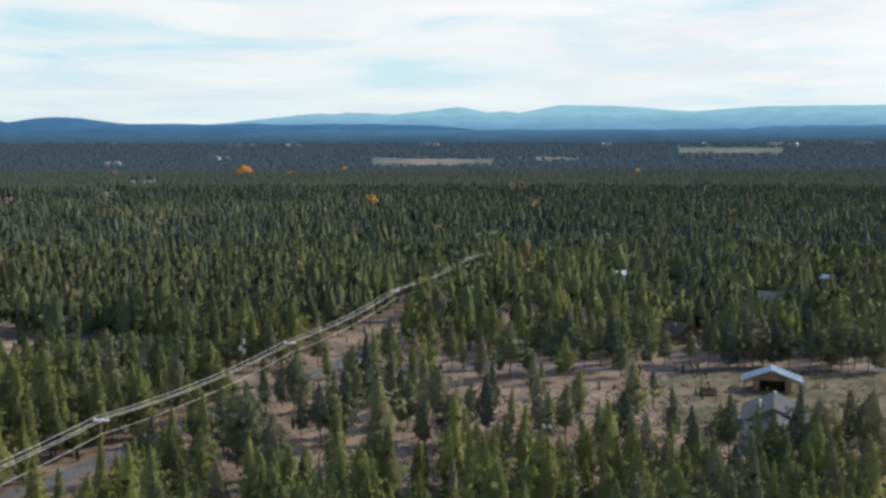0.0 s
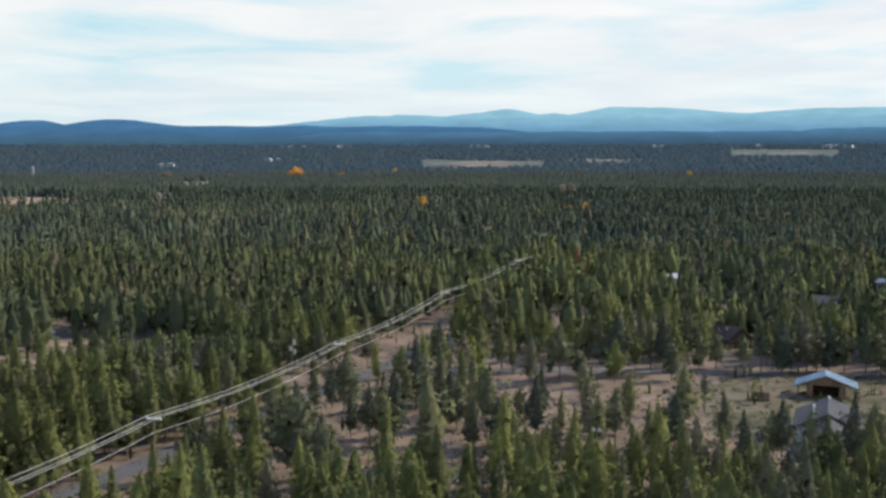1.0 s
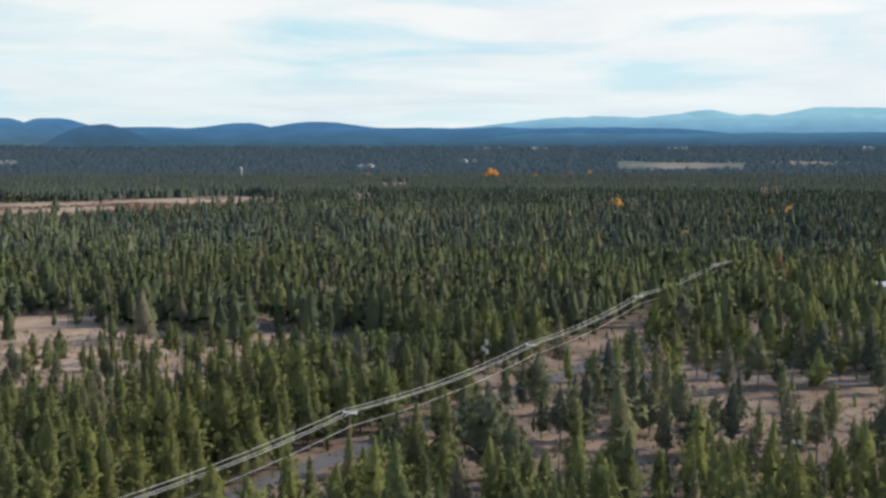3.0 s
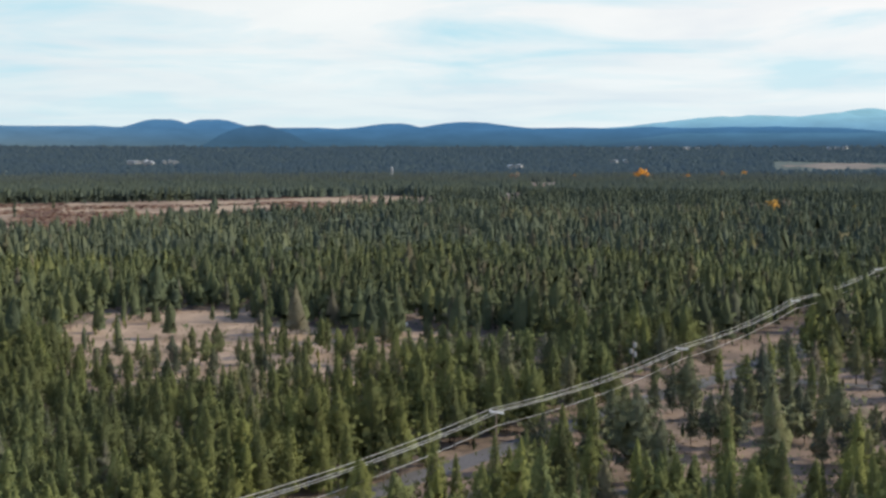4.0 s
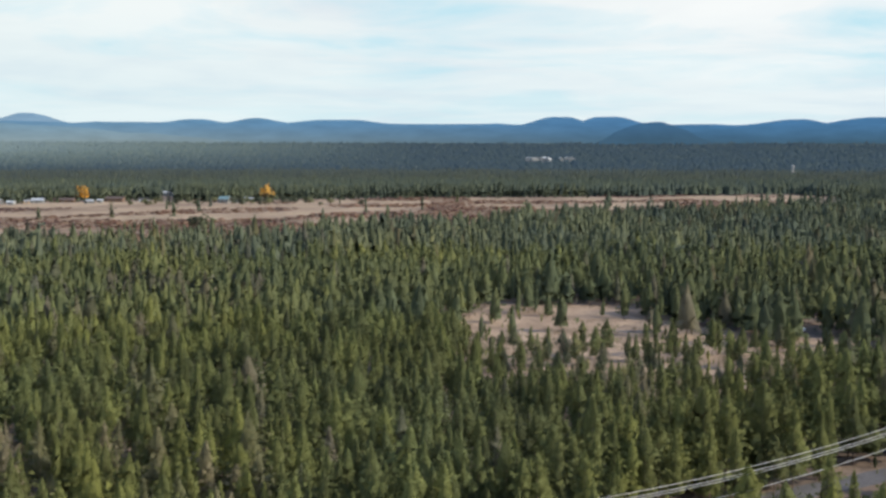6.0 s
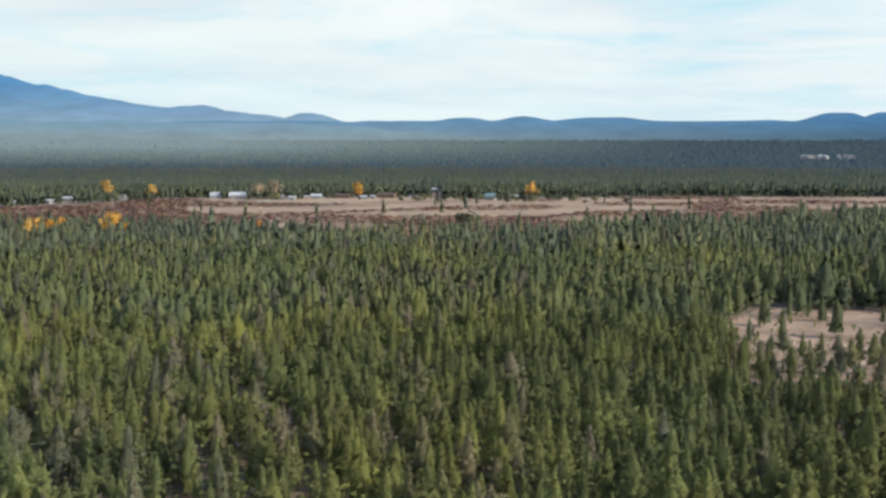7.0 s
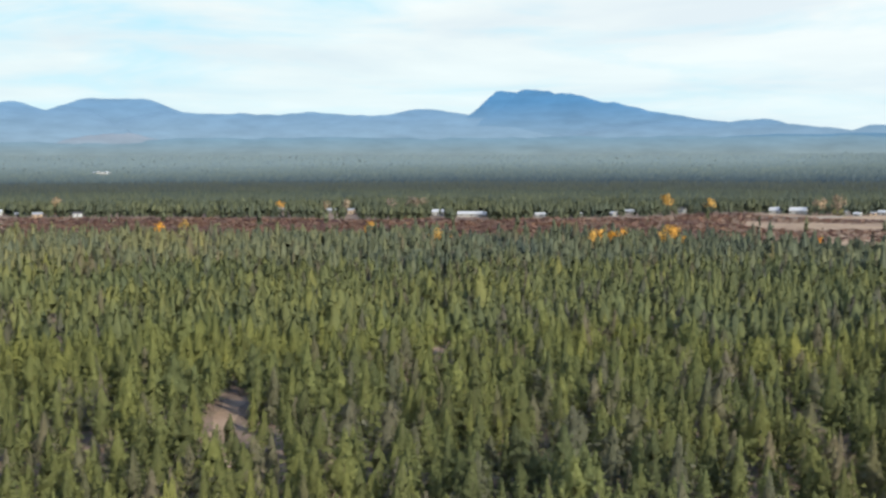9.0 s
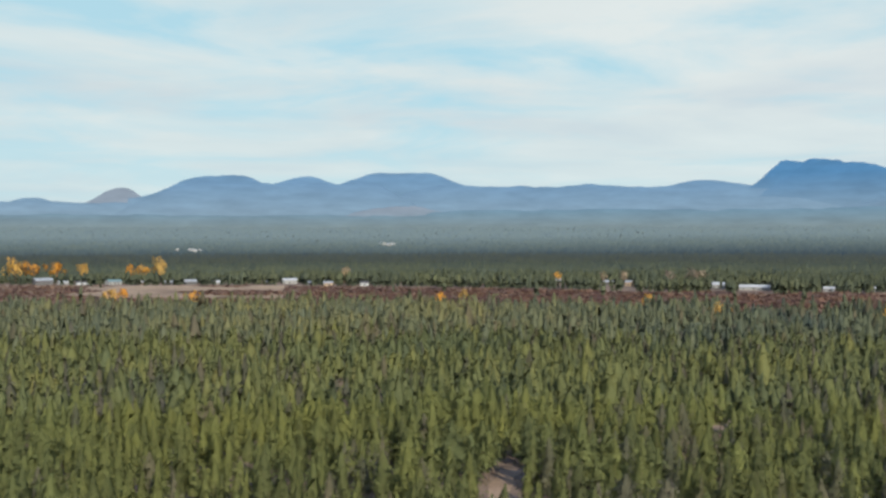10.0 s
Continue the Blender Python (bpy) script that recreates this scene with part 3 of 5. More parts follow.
def pine_template(rng, whorls, boughs, core, width, low, trunk_sides, tuft=1.0, ragged=1.0):
    """A pine one metre high: whorls of boughs that carry tufts of needles out to their tips round a thin dark core; blunt at the top, with gaps and odd boughs. Gives its normals too."""
    vs, fs, ix, ns = [], [], [], []
    lean = rng.normal(0, 0.010, 2)
    lobes = rng.uniform(0, 6.283, 4)
    blunt = rng.uniform(1.0, 1.8)
    foot = rng.uniform(0.45, 0.8)
    gap_at = rng.uniform(0.1, 0.7)

    def full(s, a):
        wave = 1 + ragged * (0.17 * math.sin(a + lobes[3] + 4 * s) + 0.15 * math.sin(2 * a + lobes[0] + 9 * s) + 0.12 * math.sin(3 * a + lobes[1] - 13 * s) + 0.10 * math.sin(21 * s + lobes[2]))
        return width * (1 - s ** blunt) ** 0.85 * min(1.0, foot + 1.6 * s) * wave

    rings, sides = core
    for q, s in enumerate(np.linspace(0, 0.92, rings)):
        for k in range(sides):
            a = 6.283 * (k + 0.5 * (q % 2) + rng.uniform(-0.25, 0.25)) / sides
            r = full(s, a) * rng.uniform(0.35, 0.8) + 0.004
            z = low + (1 - low) * (s * 0.96 + rng.normal(0, 0.02))
            vs.append((r * math.cos(a) + lean[0] * z, r * math.sin(a) + lean[1] * z, max(z, 0.02)))
            ns.append((math.cos(a) + rng.normal(0, 0.2), math.sin(a) + rng.normal(0, 0.2), 0.15 + rng.normal(0, 0.2)))
    vs.append((lean[0], lean[1], 0.985))
    ns.append((0, 0, 1.0))
    for q in range(rings - 1):
        for k in range(sides):
            a0, a1 = q * sides + k, q * sides + (k + 1) % sides
            fs += [(a0, a1, a1 + sides), (a0, a1 + sides, a0 + sides)]
    for k in range(sides):
        fs.append(((rings - 1) * sides + k, (rings - 1) * sides + (k + 1) % sides, rings * sides))
    ix += [0] * len(fs)

    def spray(c, out, size, tall):
        n = out * rng.uniform(0.3, 1.0) + np.array([0, 0, rng.uniform(0.1, 0.9)]) + rng.normal(0, 0.38, 3)
        n /= np.linalg.norm(n)
        e1 = np.cross(n, out + rng.normal(0, 0.3, 3) + np.array([0, 0, 0.2]))
        e1 /= max(np.linalg.norm(e1), 1e-4)
        e2 = np.cross(n, e1)
        turn = rng.random() * 6.283
        shade = out * 0.66 + np.array([0, 0, 0.38]) + rng.normal(0, 0.34, 3)
        b = len(vs)
        for q in range(3):
            p = c + size * (e1 * math.cos(turn + q * 2.094) + e2 * math.sin(turn + q * 2.094) * tall) * rng.uniform(0.75, 1.25)
            vs.append((p[0] + lean[0] * p[2], p[1] + lean[1] * p[2], min(max(p[2], 0.02), 1.0)))
            ns.append(tuple(shade))
        fs.append((b, b + 1, b + 2))
        ix.append(0)

    for w in range(whorls):
        s = (w + rng.uniform(-0.3, 0.3) + 0.3) / whorls
        s = min(max(s, 0.0), 0.985)
        if abs(s - gap_at) < 0.6 / whorls:
            continue
        n = max(2, int(round(boughs * (1.0 - 0.55 * s))))
        ph = rng.random() * 6.283
        for k in range(n):
            a = ph + 6.283 * (k + rng.uniform(-0.3, 0.3)) / n
            out = np.array([math.cos(a), math.sin(a), 0.0])
            f = full(s, a) * rng.uniform(0.75, 1.2) + 0.006
            if rng.random() < 0.06 * ragged:
                f *= 1.35
            climb = rng.uniform(-0.05, 0.22) + 0.35 * s
            z = low + (1 - low) * s * 0.96
            for t in ((0.5, 0.95) if f < 0.10 else (0.42, 0.72, 1.0)):
                c = out * f * t + np.array([0, 0, z + f * t * climb]) + rng.normal(0, 0.010, 3)
                spray(c, out, tuft * (0.013 + 0.115 * f) * rng.uniform(0.75, 1.3), 1.0)
    # the leader
    for z in (0.95, 0.975):
        spray(np.array([0, 0, z]), np.array([0.3, 0.2, 0.4]), 0.016 * tuft, 1.4)
    if trunk_sides:
        b = len(vs)
        for q in range(trunk_sides):
            a = 2 * math.pi * q / trunk_sides
            vs.append((0.011 * math.cos(a), 0.011 * math.sin(a), -0.01))
            ns.append((math.cos(a), math.sin(a), 0.1))
        vs.append((lean[0], lean[1], 0.95))
        ns.append((0, 0, 1.0))
        for q in range(trunk_sides):
            fs.append((b + q, b + (q + 1) % trunk_sides, b + trunk_sides))
            ix.append(1)
    ns = np.array(ns, float)
    return np.array(vs), np.array(fs), np.array(ix), ns / np.linalg.norm(ns, axis=1)[:, None]


def spire_template(rng, tiers, sides, width):
    """A pine far off: ragged tiers round a stem."""
    vs, fs = [], []
    for q in range(tiers):
        z0 = 0.12 + 0.8 * q / tiers
        z1 = min(1.0, z0 + 1.15 / tiers + 0.1)
        r = width * (1 - 0.75 * q / tiers)
        b = len(vs)
        ph = rng.random() * 6.3
        for k in range(sides):
            a = ph + 2 * math.pi * (k + 0.35 * rng.random()) / sides
            rr = r * (0.7 + 0.6 * rng.random())
            vs.append((rr * math.cos(a), rr * math.sin(a), z0 + rng.normal(0, 0.03)))
        vs.append((0, 0, z1))
        fs += [(b + k, b + (k + 1) % sides, b + sides) for k in range(sides)]
    return np.array(vs), np.array(fs), np.zeros(len(fs), int)


def stand(name, templates, place, heights, tones, mats, label, category="forest", rough=0.34, up=0.22):
    """Many trees in one mesh. place: (n, 2)."""
    rng = np.random.default_rng(len(place))
    pick = rng.integers(0, len(templates), len(place))
    V, F, I, T, N, base = [], [], [], [], [], 0
    for k, (tv, tf, ti, *own_n) in enumerate(templates):
        sel = np.where(pick == k)[0]
        if not len(sel):
            continue
        a = rng.random(len(sel)) * 2 * np.pi
        h = heights[sel]
        wide = h * rng.uniform(0.85, 1.2, len(sel))
        ca, sa = np.cos(a)[:, None], np.sin(a)[:, None]
        x = (tv[None, :, 0] * ca - tv[None, :, 1] * sa) * wide[:, None] + place[sel, 0][:, None]
        y = (tv[None, :, 0] * sa + tv[None, :, 1] * ca) * wide[:, None] + place[sel, 1][:, None]
        z = tv[None, :, 2] * h[:, None] + rise(np.hypot(place[sel, 0], place[sel, 1]))[:, None]
        V.append(np.stack([x, y, z], -1).reshape(-1, 3))
        ln = own_n[0] if own_n else leafy(tv, rough, up)
        N.append(np.stack([ln[None, :, 0] * ca - ln[None, :, 1] * sa, ln[None, :, 0] * sa + ln[None, :, 1] * ca, np.tile(ln[:, 2], (len(sel), 1))], -1).reshape(-1, 3))
        F.append((tf[None] + (np.arange(len(sel)) * len(tv))[:, None, None] + base).reshape(-1, 3))
        I.append(np.tile(ti, len(sel)))
        T.append(np.repeat(tones[sel], len(tv)))
        base += len(sel) * len(tv)
    ob = new(name, mesh_of(name, np.concatenate(V), np.concatenate(F), mats, np.concatenate(I), np.concatenate(T), normals=np.concatenate(N)))
    return tagged(ob, label, category, kind="stuff")


def inside(poly, x, y):
    hit = np.zeros(len(x), bool)
    n = len(poly)
    for k in range(n):
        (x0, y0), (x1, y1) = poly[k], poly[(k + 1) % n]
        c = ((y0 > y) != (y1 > y))
        hit ^= c & (x < (x1 - x0) * (y - y0) / (y1 - y0 + 1e-9) + x0)
    return hit


def from_line(pts, x, y):
    """Signed distance to a polyline: plus to its right."""
    best, sign = np.full(len(x), 1e9), np.ones(len(x))
    for (x0, y0), (x1, y1) in zip(pts, pts[1:]):
        dx, dy = x1 - x0, y1 - y0
        t = np.clip(((x - x0) * dx + (y - y0) * dy) / (dx * dx + dy * dy), 0, 1)
        px, py = x - x0 - t * dx, y - y0 - t * dy
        d = np.hypot(px, py)
        m = d < best
        best[m], sign[m] = d[m], np.where(px * dy - py * dx > 0, 1, -1)[m]
    return best * sign


def field(x, y, scale, seed):
    """A smooth random field from a few waves, -1 to 1."""
    r = np.random.default_rng(seed)
    out = np.zeros(len(x))
    for _ in range(7):
        a, p, s = r.random() * 6.28, r.random() * 6.28, scale * r.uniform(0.6, 1.6)
        out += np.sin((x * math.cos(a) + y * math.sin(a)) / s + p)
    return out / 4.0


VILLAGE = [
    # azimuth, distance, turn, width, length, wall height
    (63.25, 1185, 75, 11, 12, 3.8), (62.25, 1182, 78, 11, 16, 3.8), (60.2, 1160, 40, 8, 14, 3.2), (58.4, 1180, 75, 8, 16, 3.0), (57.2, 1195, 70, 8, 20, 2.6),
    (54.9, 1190, 70, 9, 18, 3.4), (52.5, 1330, 60, 7, 10, 4.2), (49.7, 1150, 60, 12, 16, 4.0), (48.6, 1165, 70, 8, 14, 3.0), (67.8, 1195, 60, 9, 16, 3.4),
    (70.2, 1155, 80, 8, 14, 3.0), (71.0, 1110, 30, 6, 8, 3.0),
]
VILLAGE_SOUTH = [
    (74.6, 1080, 80, 7, 13, 3.0), (78.0, 1095, 86, 9, 27, 3.0), (79.7, 1120, 86, 9, 11, 4.0), (84.0, 1155, 70, 7, 9, 4.2), (85.0, 1185, 90, 8, 13, 3.2), (87.4, 1240, 80, 8, 11, 3.2),
    (97.1, 1165, 85, 7, 12, 3.2), (98.9, 1170, 90, 7, 13, 3.0), (100.8, 1225, 100, 8, 21, 4.0), (105.6, 1225, 100, 9, 17, 3.4), (109.2, 1245, 120, 9, 21, 3.4), (112.4, 1270, 110, 12, 26, 4.4),
]
OPEN_WOOD = [(-42, 182), (-24, 262), (-10, 285), (40, 274), (120, 270), (130, 205), (75, 180), (60, 172), (-28, 172)]
CABINS = [(61.5, 297.0), (65.5, 426.0), (107.0, 372.0), (137.8, 408.0), (82.6, 388.0), (118.0, 285.0), (50.1, 828.5), (262.0, 787.6), (-757.0, 67.0), (-122.5, 310.5), (-44.6, 251.4)]
YARD = [(40, 206), (46, 262), (122, 266), (130, 150), (76, 150), (76, 200)]


def density(x, y):
    """How thickly pines stand at a place, 0 to 1."""
    d, az = np.hypot(x, y), np.degrees(np.arctan2(-x, y))
    keep = np.clip(0.86 + 0.22 * field(x, y, 16, 3) + 0.2 * field(x, y, 5, 4), 0.3, 1)
    keep[(az > 58) & (d < 340)] *= 0.78
    keep[inside([(20, 130), (20, 182), (80, 182), (90, 130)], x, y)] *= 1.05
    keep[inside([(-30, 120), (-30, 186), (80, 186), (100, 120)], x, y)] *= 0.72
    keep[inside([(-12, 268), (44, 268), (58, 352), (0, 366), (-8, 320)], x, y)] = 0.42
    keep[inside(OPEN_WOOD, x, y)] = 0.085
    keep[inside(YARD, x, y)] = 0.0
    keep[inside([(44, 188), (48, 214), (76, 214), (70, 184)], x, y)] = 0.0
    for hx, hy in CABINS:
        hd = math.hypot(hx, hy)
        along, side = (x * hx + y * hy) / hd, np.abs(x * hy - y * hx) / hd
        keep[(side < 6) & (along > hd - (28 if hx == 61.5 else 42)) & (along < hd + 7)] = 0
    keep[inside([(0, 324), (4, 358), (42, 364), (48, 328), (20, 320)], x, y)] = 0.0
    off = from_line(LINE, x, y)
    keep[(off > -7.5) & (off < 15) & (y < 340)] = 0.035
    keep[(np.abs(off) < 6) & (y >= 340)] = 0.1
    c = inside(CLEARING, x, y)
    keep[c] = 0.14
    keep[c & (d < 280)] = 0.36
    keep[c & (az > 30) & (az < 38) & (d > 288)] = 0.035
    for pts, w in ((((-246, 40), (-286, 56), (-348, 60), (-388, 65)), 2.6), (((-188, -3), (-246, 1)), 3.2), (((-208, 12), (-226, 18)), 2.4), (((-180, 100), (-192, 105)), 2.4)):
        keep[np.abs(from_line(pts, x, y)) < w] = 0
    n0, n1 = meadow_edges(az)
    wob = 30 * field(x, y, 40, 5) + 16 * field(x, y, 14, 6)
    wet = (d > n0 + wob) & (d < n1 + wob * 0.6)
    u = (d - n0) / np.maximum(n1 - n0, 1)
    keep[wet] = np.where((u > 0.55) & (az > 44) & (az < 53), 0.010, 0.004)[wet]
    keep[wet & (u > 0.93)] = 0.04
    for ha, hd, _, _, hl, _ in VILLAGE + VILLAGE_SOUTH:
        keep[(np.abs(az - ha) * hd * 0.01745 < 0.5 * hl + 2) & (d > hd - 120) & (d < hd + 10)] = 0
    edge = 60 * field(x, y, 60, 8)
    keep[(az > -2.6) & (az < 3.6) & (d > 2990 + edge) & (d < 3500 + edge)] = 0
    keep[(az > -7.4) & (az < -3.0) & (d > 3290 + edge) & (d < 3580 + edge)] = 0.08
    keep[(az > -16.5) & (az < -11.5) & (d > 3700) & (d < 4200)] = 0
    keep[(az > 13.9) & (az < 15.2) & (d > 1480 + edge) & (d < 2130)] *= 0.04
    keep[(az > 15.6) & (az < 16.8) & (d > 1060 + edge) & (d < 1535)] *= 0.04
    keep[(az > 19.6) & (az < 22.5) & (d > 1000 + edge) & (d < 1400)] *= 0.1
    return keep


def scatter(r0, r1, step, az0, az1, seed):
    """Places on a shaken grid within a ring's sector, thinned by the density."""
    rng = np.random.default_rng(seed)
    g = np.arange(-r1, r1 + step, step)
    x, y = np.meshgrid(g, g)
    x, y = (x + rng.uniform(-0.46, 0.46, x.shape) * step).ravel(), (y + rng.uniform(-0.46, 0.46, y.shape) * step).ravel()
    d, az = np.hypot(x, y), np.degrees(np.arctan2(-x, y))
    az = np.where(az < -90, az + 360, az)
    m = (d >= r0) & (d < r1) & (az > az0) & (az < az1)
    x, y = x[m], y[m]
    m = rng.random(len(x)) < density(x, y)
    return np.stack([x[m], y[m]], -1)


def heights_at(p, rng, mean, spread):
    h = mean + spread * rng.standard_normal(len(p)) + 1.3 * field(p[:, 0], p[:, 1], 30, 11)
    h *= np.interp(np.degrees(np.arctan2(-p[:, 0], p[:, 1])), (22, 38, 60), (1.0, 0.92, 0.84))
    small = rng.random(len(p)) < 0.08
    h[small] *= 0.55
    return np.clip(h, 3.0, 19)


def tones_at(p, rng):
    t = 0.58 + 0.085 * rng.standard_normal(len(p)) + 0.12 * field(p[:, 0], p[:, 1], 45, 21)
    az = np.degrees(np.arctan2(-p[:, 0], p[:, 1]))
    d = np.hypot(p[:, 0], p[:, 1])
    # young bright stands nearby, darker older ones along the line
    # backlight, cloud shade and front sun to the south put into the tone too
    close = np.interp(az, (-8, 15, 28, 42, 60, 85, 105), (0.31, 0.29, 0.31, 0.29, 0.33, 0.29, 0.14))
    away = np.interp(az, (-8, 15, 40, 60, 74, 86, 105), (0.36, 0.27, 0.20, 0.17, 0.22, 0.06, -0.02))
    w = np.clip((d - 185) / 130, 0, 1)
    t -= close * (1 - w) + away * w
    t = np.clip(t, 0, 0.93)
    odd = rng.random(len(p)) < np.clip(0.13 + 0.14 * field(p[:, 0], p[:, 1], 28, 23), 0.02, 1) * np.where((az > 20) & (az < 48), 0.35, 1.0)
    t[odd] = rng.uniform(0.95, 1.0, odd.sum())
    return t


HERO = [
    (-10.6, 181.3, 15.4), (-17.0, 193.9, 12.5), (-26.8, 210.6, 13.0), (-21.0, 192.8, 9.8), (-8.8, 206.9, 7.9), (-6.5, 206.9, 8.7),
    (-4.1, 206.0, 7.0), (-1.0, 198.5, 11.8), (-3.2, 192.7, 8.8), (1.1, 192.6, 8.3), (7.3, 192.6, 11.9), (4.6, 195.7, 9.3),
    (12.3, 203.7, 7.4), (16.7, 195.6, 11.3), (-12.6, 173.9, 4.3), (-6.2, 250.5, 10.6), (-3.0, 268.8, 11.2), (2.1, 265.1, 11.3),
    (10.9, 272.3, 5.5), (14.9, 252.8, 11.8), (19.1, 258.1, 7.1), (4.6, 261.6, 8.6), (8.3, 261.6, 7.2), (-12.2, 258.4, 11.0),
    (-15.0, 223.4, 13.5), (28.3, 258.0, 13.6),
]
HERO_EAST = [
    (24.6, 204.5, 10.4), (32.9, 196.3, 12.9), (40.2, 198.2, 8.7), (39.0, 176.7, 9.9), (45.5, 185.0, 8.3), (47.1, 169.0, 11.6),
    (58.4, 184.9, 11.3), (61.9, 181.5, 8.5), (65.7, 183.1, 10.7), (67.0, 178.1, 10.9), (51.8, 171.9, 8.3), (26.0, 188.7, 8.4),
    (28.4, 188.7, 7.7), (29.4, 183.4, 10.7), (33.6, 178.4, 3.6), (43.7, 169.0, 6.0), (17.5, 188.8, 9.6), (20.8, 192.5, 9.8),
]
HERO_BACK = [
    (47.9, 266.1, 9.0), (52.1, 267.5, 8.4), (57.9, 266.0, 7.8), (61.8, 264.5, 10.4), (66.0, 262.4, 13.3), (68.7, 264.4, 10.1),
    (72.1, 264.4, 11.7), (74.8, 265.8, 10.3), (77.6, 265.8, 10.9), (80.7, 264.3, 9.5), (83.3, 257.4, 12.2), (85.8, 257.4, 9.7),
    (89.0, 260.7, 10.4), (91.3, 260.7, 11.5), (94.4, 260.7, 10.6), (96.4, 257.3, 9.9), (98.9, 257.2, 9.5), (39.5, 252.6, 8.5),
    (39.1, 261.2, 12.3), (36.6, 264.8, 11.2),
]
HERO_WEST = [
    (-31.8, 223.5, 9.0), (-34.3, 218.6, 8.3), (-24.7, 163.8, 11.3), (-32.7, 178.8, 12.7), (-36.9, 189.2, 10.6), (-38.3, 175.7, 8.5),
    (-44.6, 172.6, 9.2), (-46.8, 172.6, 7.9), (-38.9, 166.7, 7.6), (-29.9, 172.5, 14.0),
]
MEAN = 11.0
near = scatter(96, 300, 3.85, -25, 120, 1)
hero = np.array(HERO + HERO_EAST + HERO_BACK + HERO_WEST)
apart = np.min(np.hypot(near[:, None, 0] - hero[None, :, 0], near[:, None, 1] - hero[None, :, 1]), axis=1)
near = near[apart > 2.5]
rng = np.random.default_rng(17)
near_d, near_az = np.hypot(near[:, 0], near[:, 1]), np.degrees(np.arctan2(-near[:, 0], near[:, 1]))
near_h = heights_at(near, rng, MEAN + 0.5, 2.2)
near_h[inside(CLEARING, near[:, 0], near[:, 1])] *= 0.7
low = (near_d < 262) & (near_az < 12)
near_h[low] *= 0.86
near_h[(near_d < 262) & (near_d > 185) & (near_az > 22) & (near_az < 39)] *= 0.76
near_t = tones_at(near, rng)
# single trees: the open woodland, the clearing and the first rows of the foreground
own = inside(OPEN_WOOD, near[:, 0], near[:, 1]) | inside(CLEARING, near[:, 0], near[:, 1]) | (near_d < 109)
own &= np.cumsum(own) <= 225
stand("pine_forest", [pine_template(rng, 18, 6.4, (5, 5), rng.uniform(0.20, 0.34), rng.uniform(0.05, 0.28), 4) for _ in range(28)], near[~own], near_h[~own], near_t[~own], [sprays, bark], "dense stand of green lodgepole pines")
mid = scatter(300, 505, 4.3, -25, 120, 2)
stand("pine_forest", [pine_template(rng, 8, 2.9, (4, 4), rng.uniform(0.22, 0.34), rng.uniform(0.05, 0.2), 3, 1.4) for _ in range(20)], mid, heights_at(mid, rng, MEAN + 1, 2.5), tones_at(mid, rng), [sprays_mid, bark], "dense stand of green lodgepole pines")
mid = scatter(475, 900, 5.05, -25, 120, 3)
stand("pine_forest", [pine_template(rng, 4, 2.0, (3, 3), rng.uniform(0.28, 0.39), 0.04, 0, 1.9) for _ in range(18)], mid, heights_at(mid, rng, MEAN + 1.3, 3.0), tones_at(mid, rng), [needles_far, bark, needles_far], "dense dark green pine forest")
far = scatter(900, 1700, 6.8, -25, 120, 4)
beside = []
for az, d, _, _, l, _ in VILLAGE + VILLAGE_SOUTH:
    for q in range(int(rng.integers(6, 12))):
        beside.append(polar(az + (-1) ** q * math.degrees((0.5 * l + rng.uniform(2, 18)) / d), d - rng.uniform(-22, 8))[:2])
    for q in range(8):
        beside.append(polar(az + math.degrees(rng.uniform(-0.8, 0.8) * l / d), d + 0.4 * l + rng.uniform(6, 30))[:2])
far = np.concatenate([far, np.array(beside)])
far_d, far_az = np.hypot(far[:, 0], far[:, 1]), np.degrees(np.arctan2(-far[:, 0], far[:, 1]))
far_h = heights_at(far, rng, MEAN + 3, 2.2)
# cloud shade put into tone: darker farther back, also darker at low azimuths
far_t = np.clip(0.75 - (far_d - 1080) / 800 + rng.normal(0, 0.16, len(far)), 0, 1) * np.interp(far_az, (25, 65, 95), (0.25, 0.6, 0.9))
first = far_d < 1330
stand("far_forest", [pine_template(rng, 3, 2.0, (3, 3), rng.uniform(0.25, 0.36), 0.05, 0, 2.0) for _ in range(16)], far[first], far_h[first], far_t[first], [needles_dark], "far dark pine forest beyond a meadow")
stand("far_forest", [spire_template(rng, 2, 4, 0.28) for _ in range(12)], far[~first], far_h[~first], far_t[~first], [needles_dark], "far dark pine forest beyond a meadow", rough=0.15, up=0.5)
far = scatter(1700, 2700, 11.0, -25, 120, 5)
# tone turns bluer with distance, as haze would make it
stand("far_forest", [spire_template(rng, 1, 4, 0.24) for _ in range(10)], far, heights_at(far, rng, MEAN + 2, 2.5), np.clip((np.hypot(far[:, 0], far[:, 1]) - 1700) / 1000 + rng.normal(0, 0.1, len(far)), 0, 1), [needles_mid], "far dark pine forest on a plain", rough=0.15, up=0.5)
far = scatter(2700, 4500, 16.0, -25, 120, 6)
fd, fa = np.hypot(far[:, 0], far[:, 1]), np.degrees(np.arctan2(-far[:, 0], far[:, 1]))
# haze in the tone grows with distance and towards the south
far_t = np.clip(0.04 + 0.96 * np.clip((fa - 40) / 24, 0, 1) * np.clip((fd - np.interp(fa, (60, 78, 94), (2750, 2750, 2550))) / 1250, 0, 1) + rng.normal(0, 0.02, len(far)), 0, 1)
stand("far_forest", [spire_template(rng, 1, 3, 0.85) for _ in range(10)], far, heights_at(far, rng, MEAN - 1, 2.6), far_t, [needles_haze], "distant pine forest in bluish haze on a rising plain", rough=0.03, up=0.9)

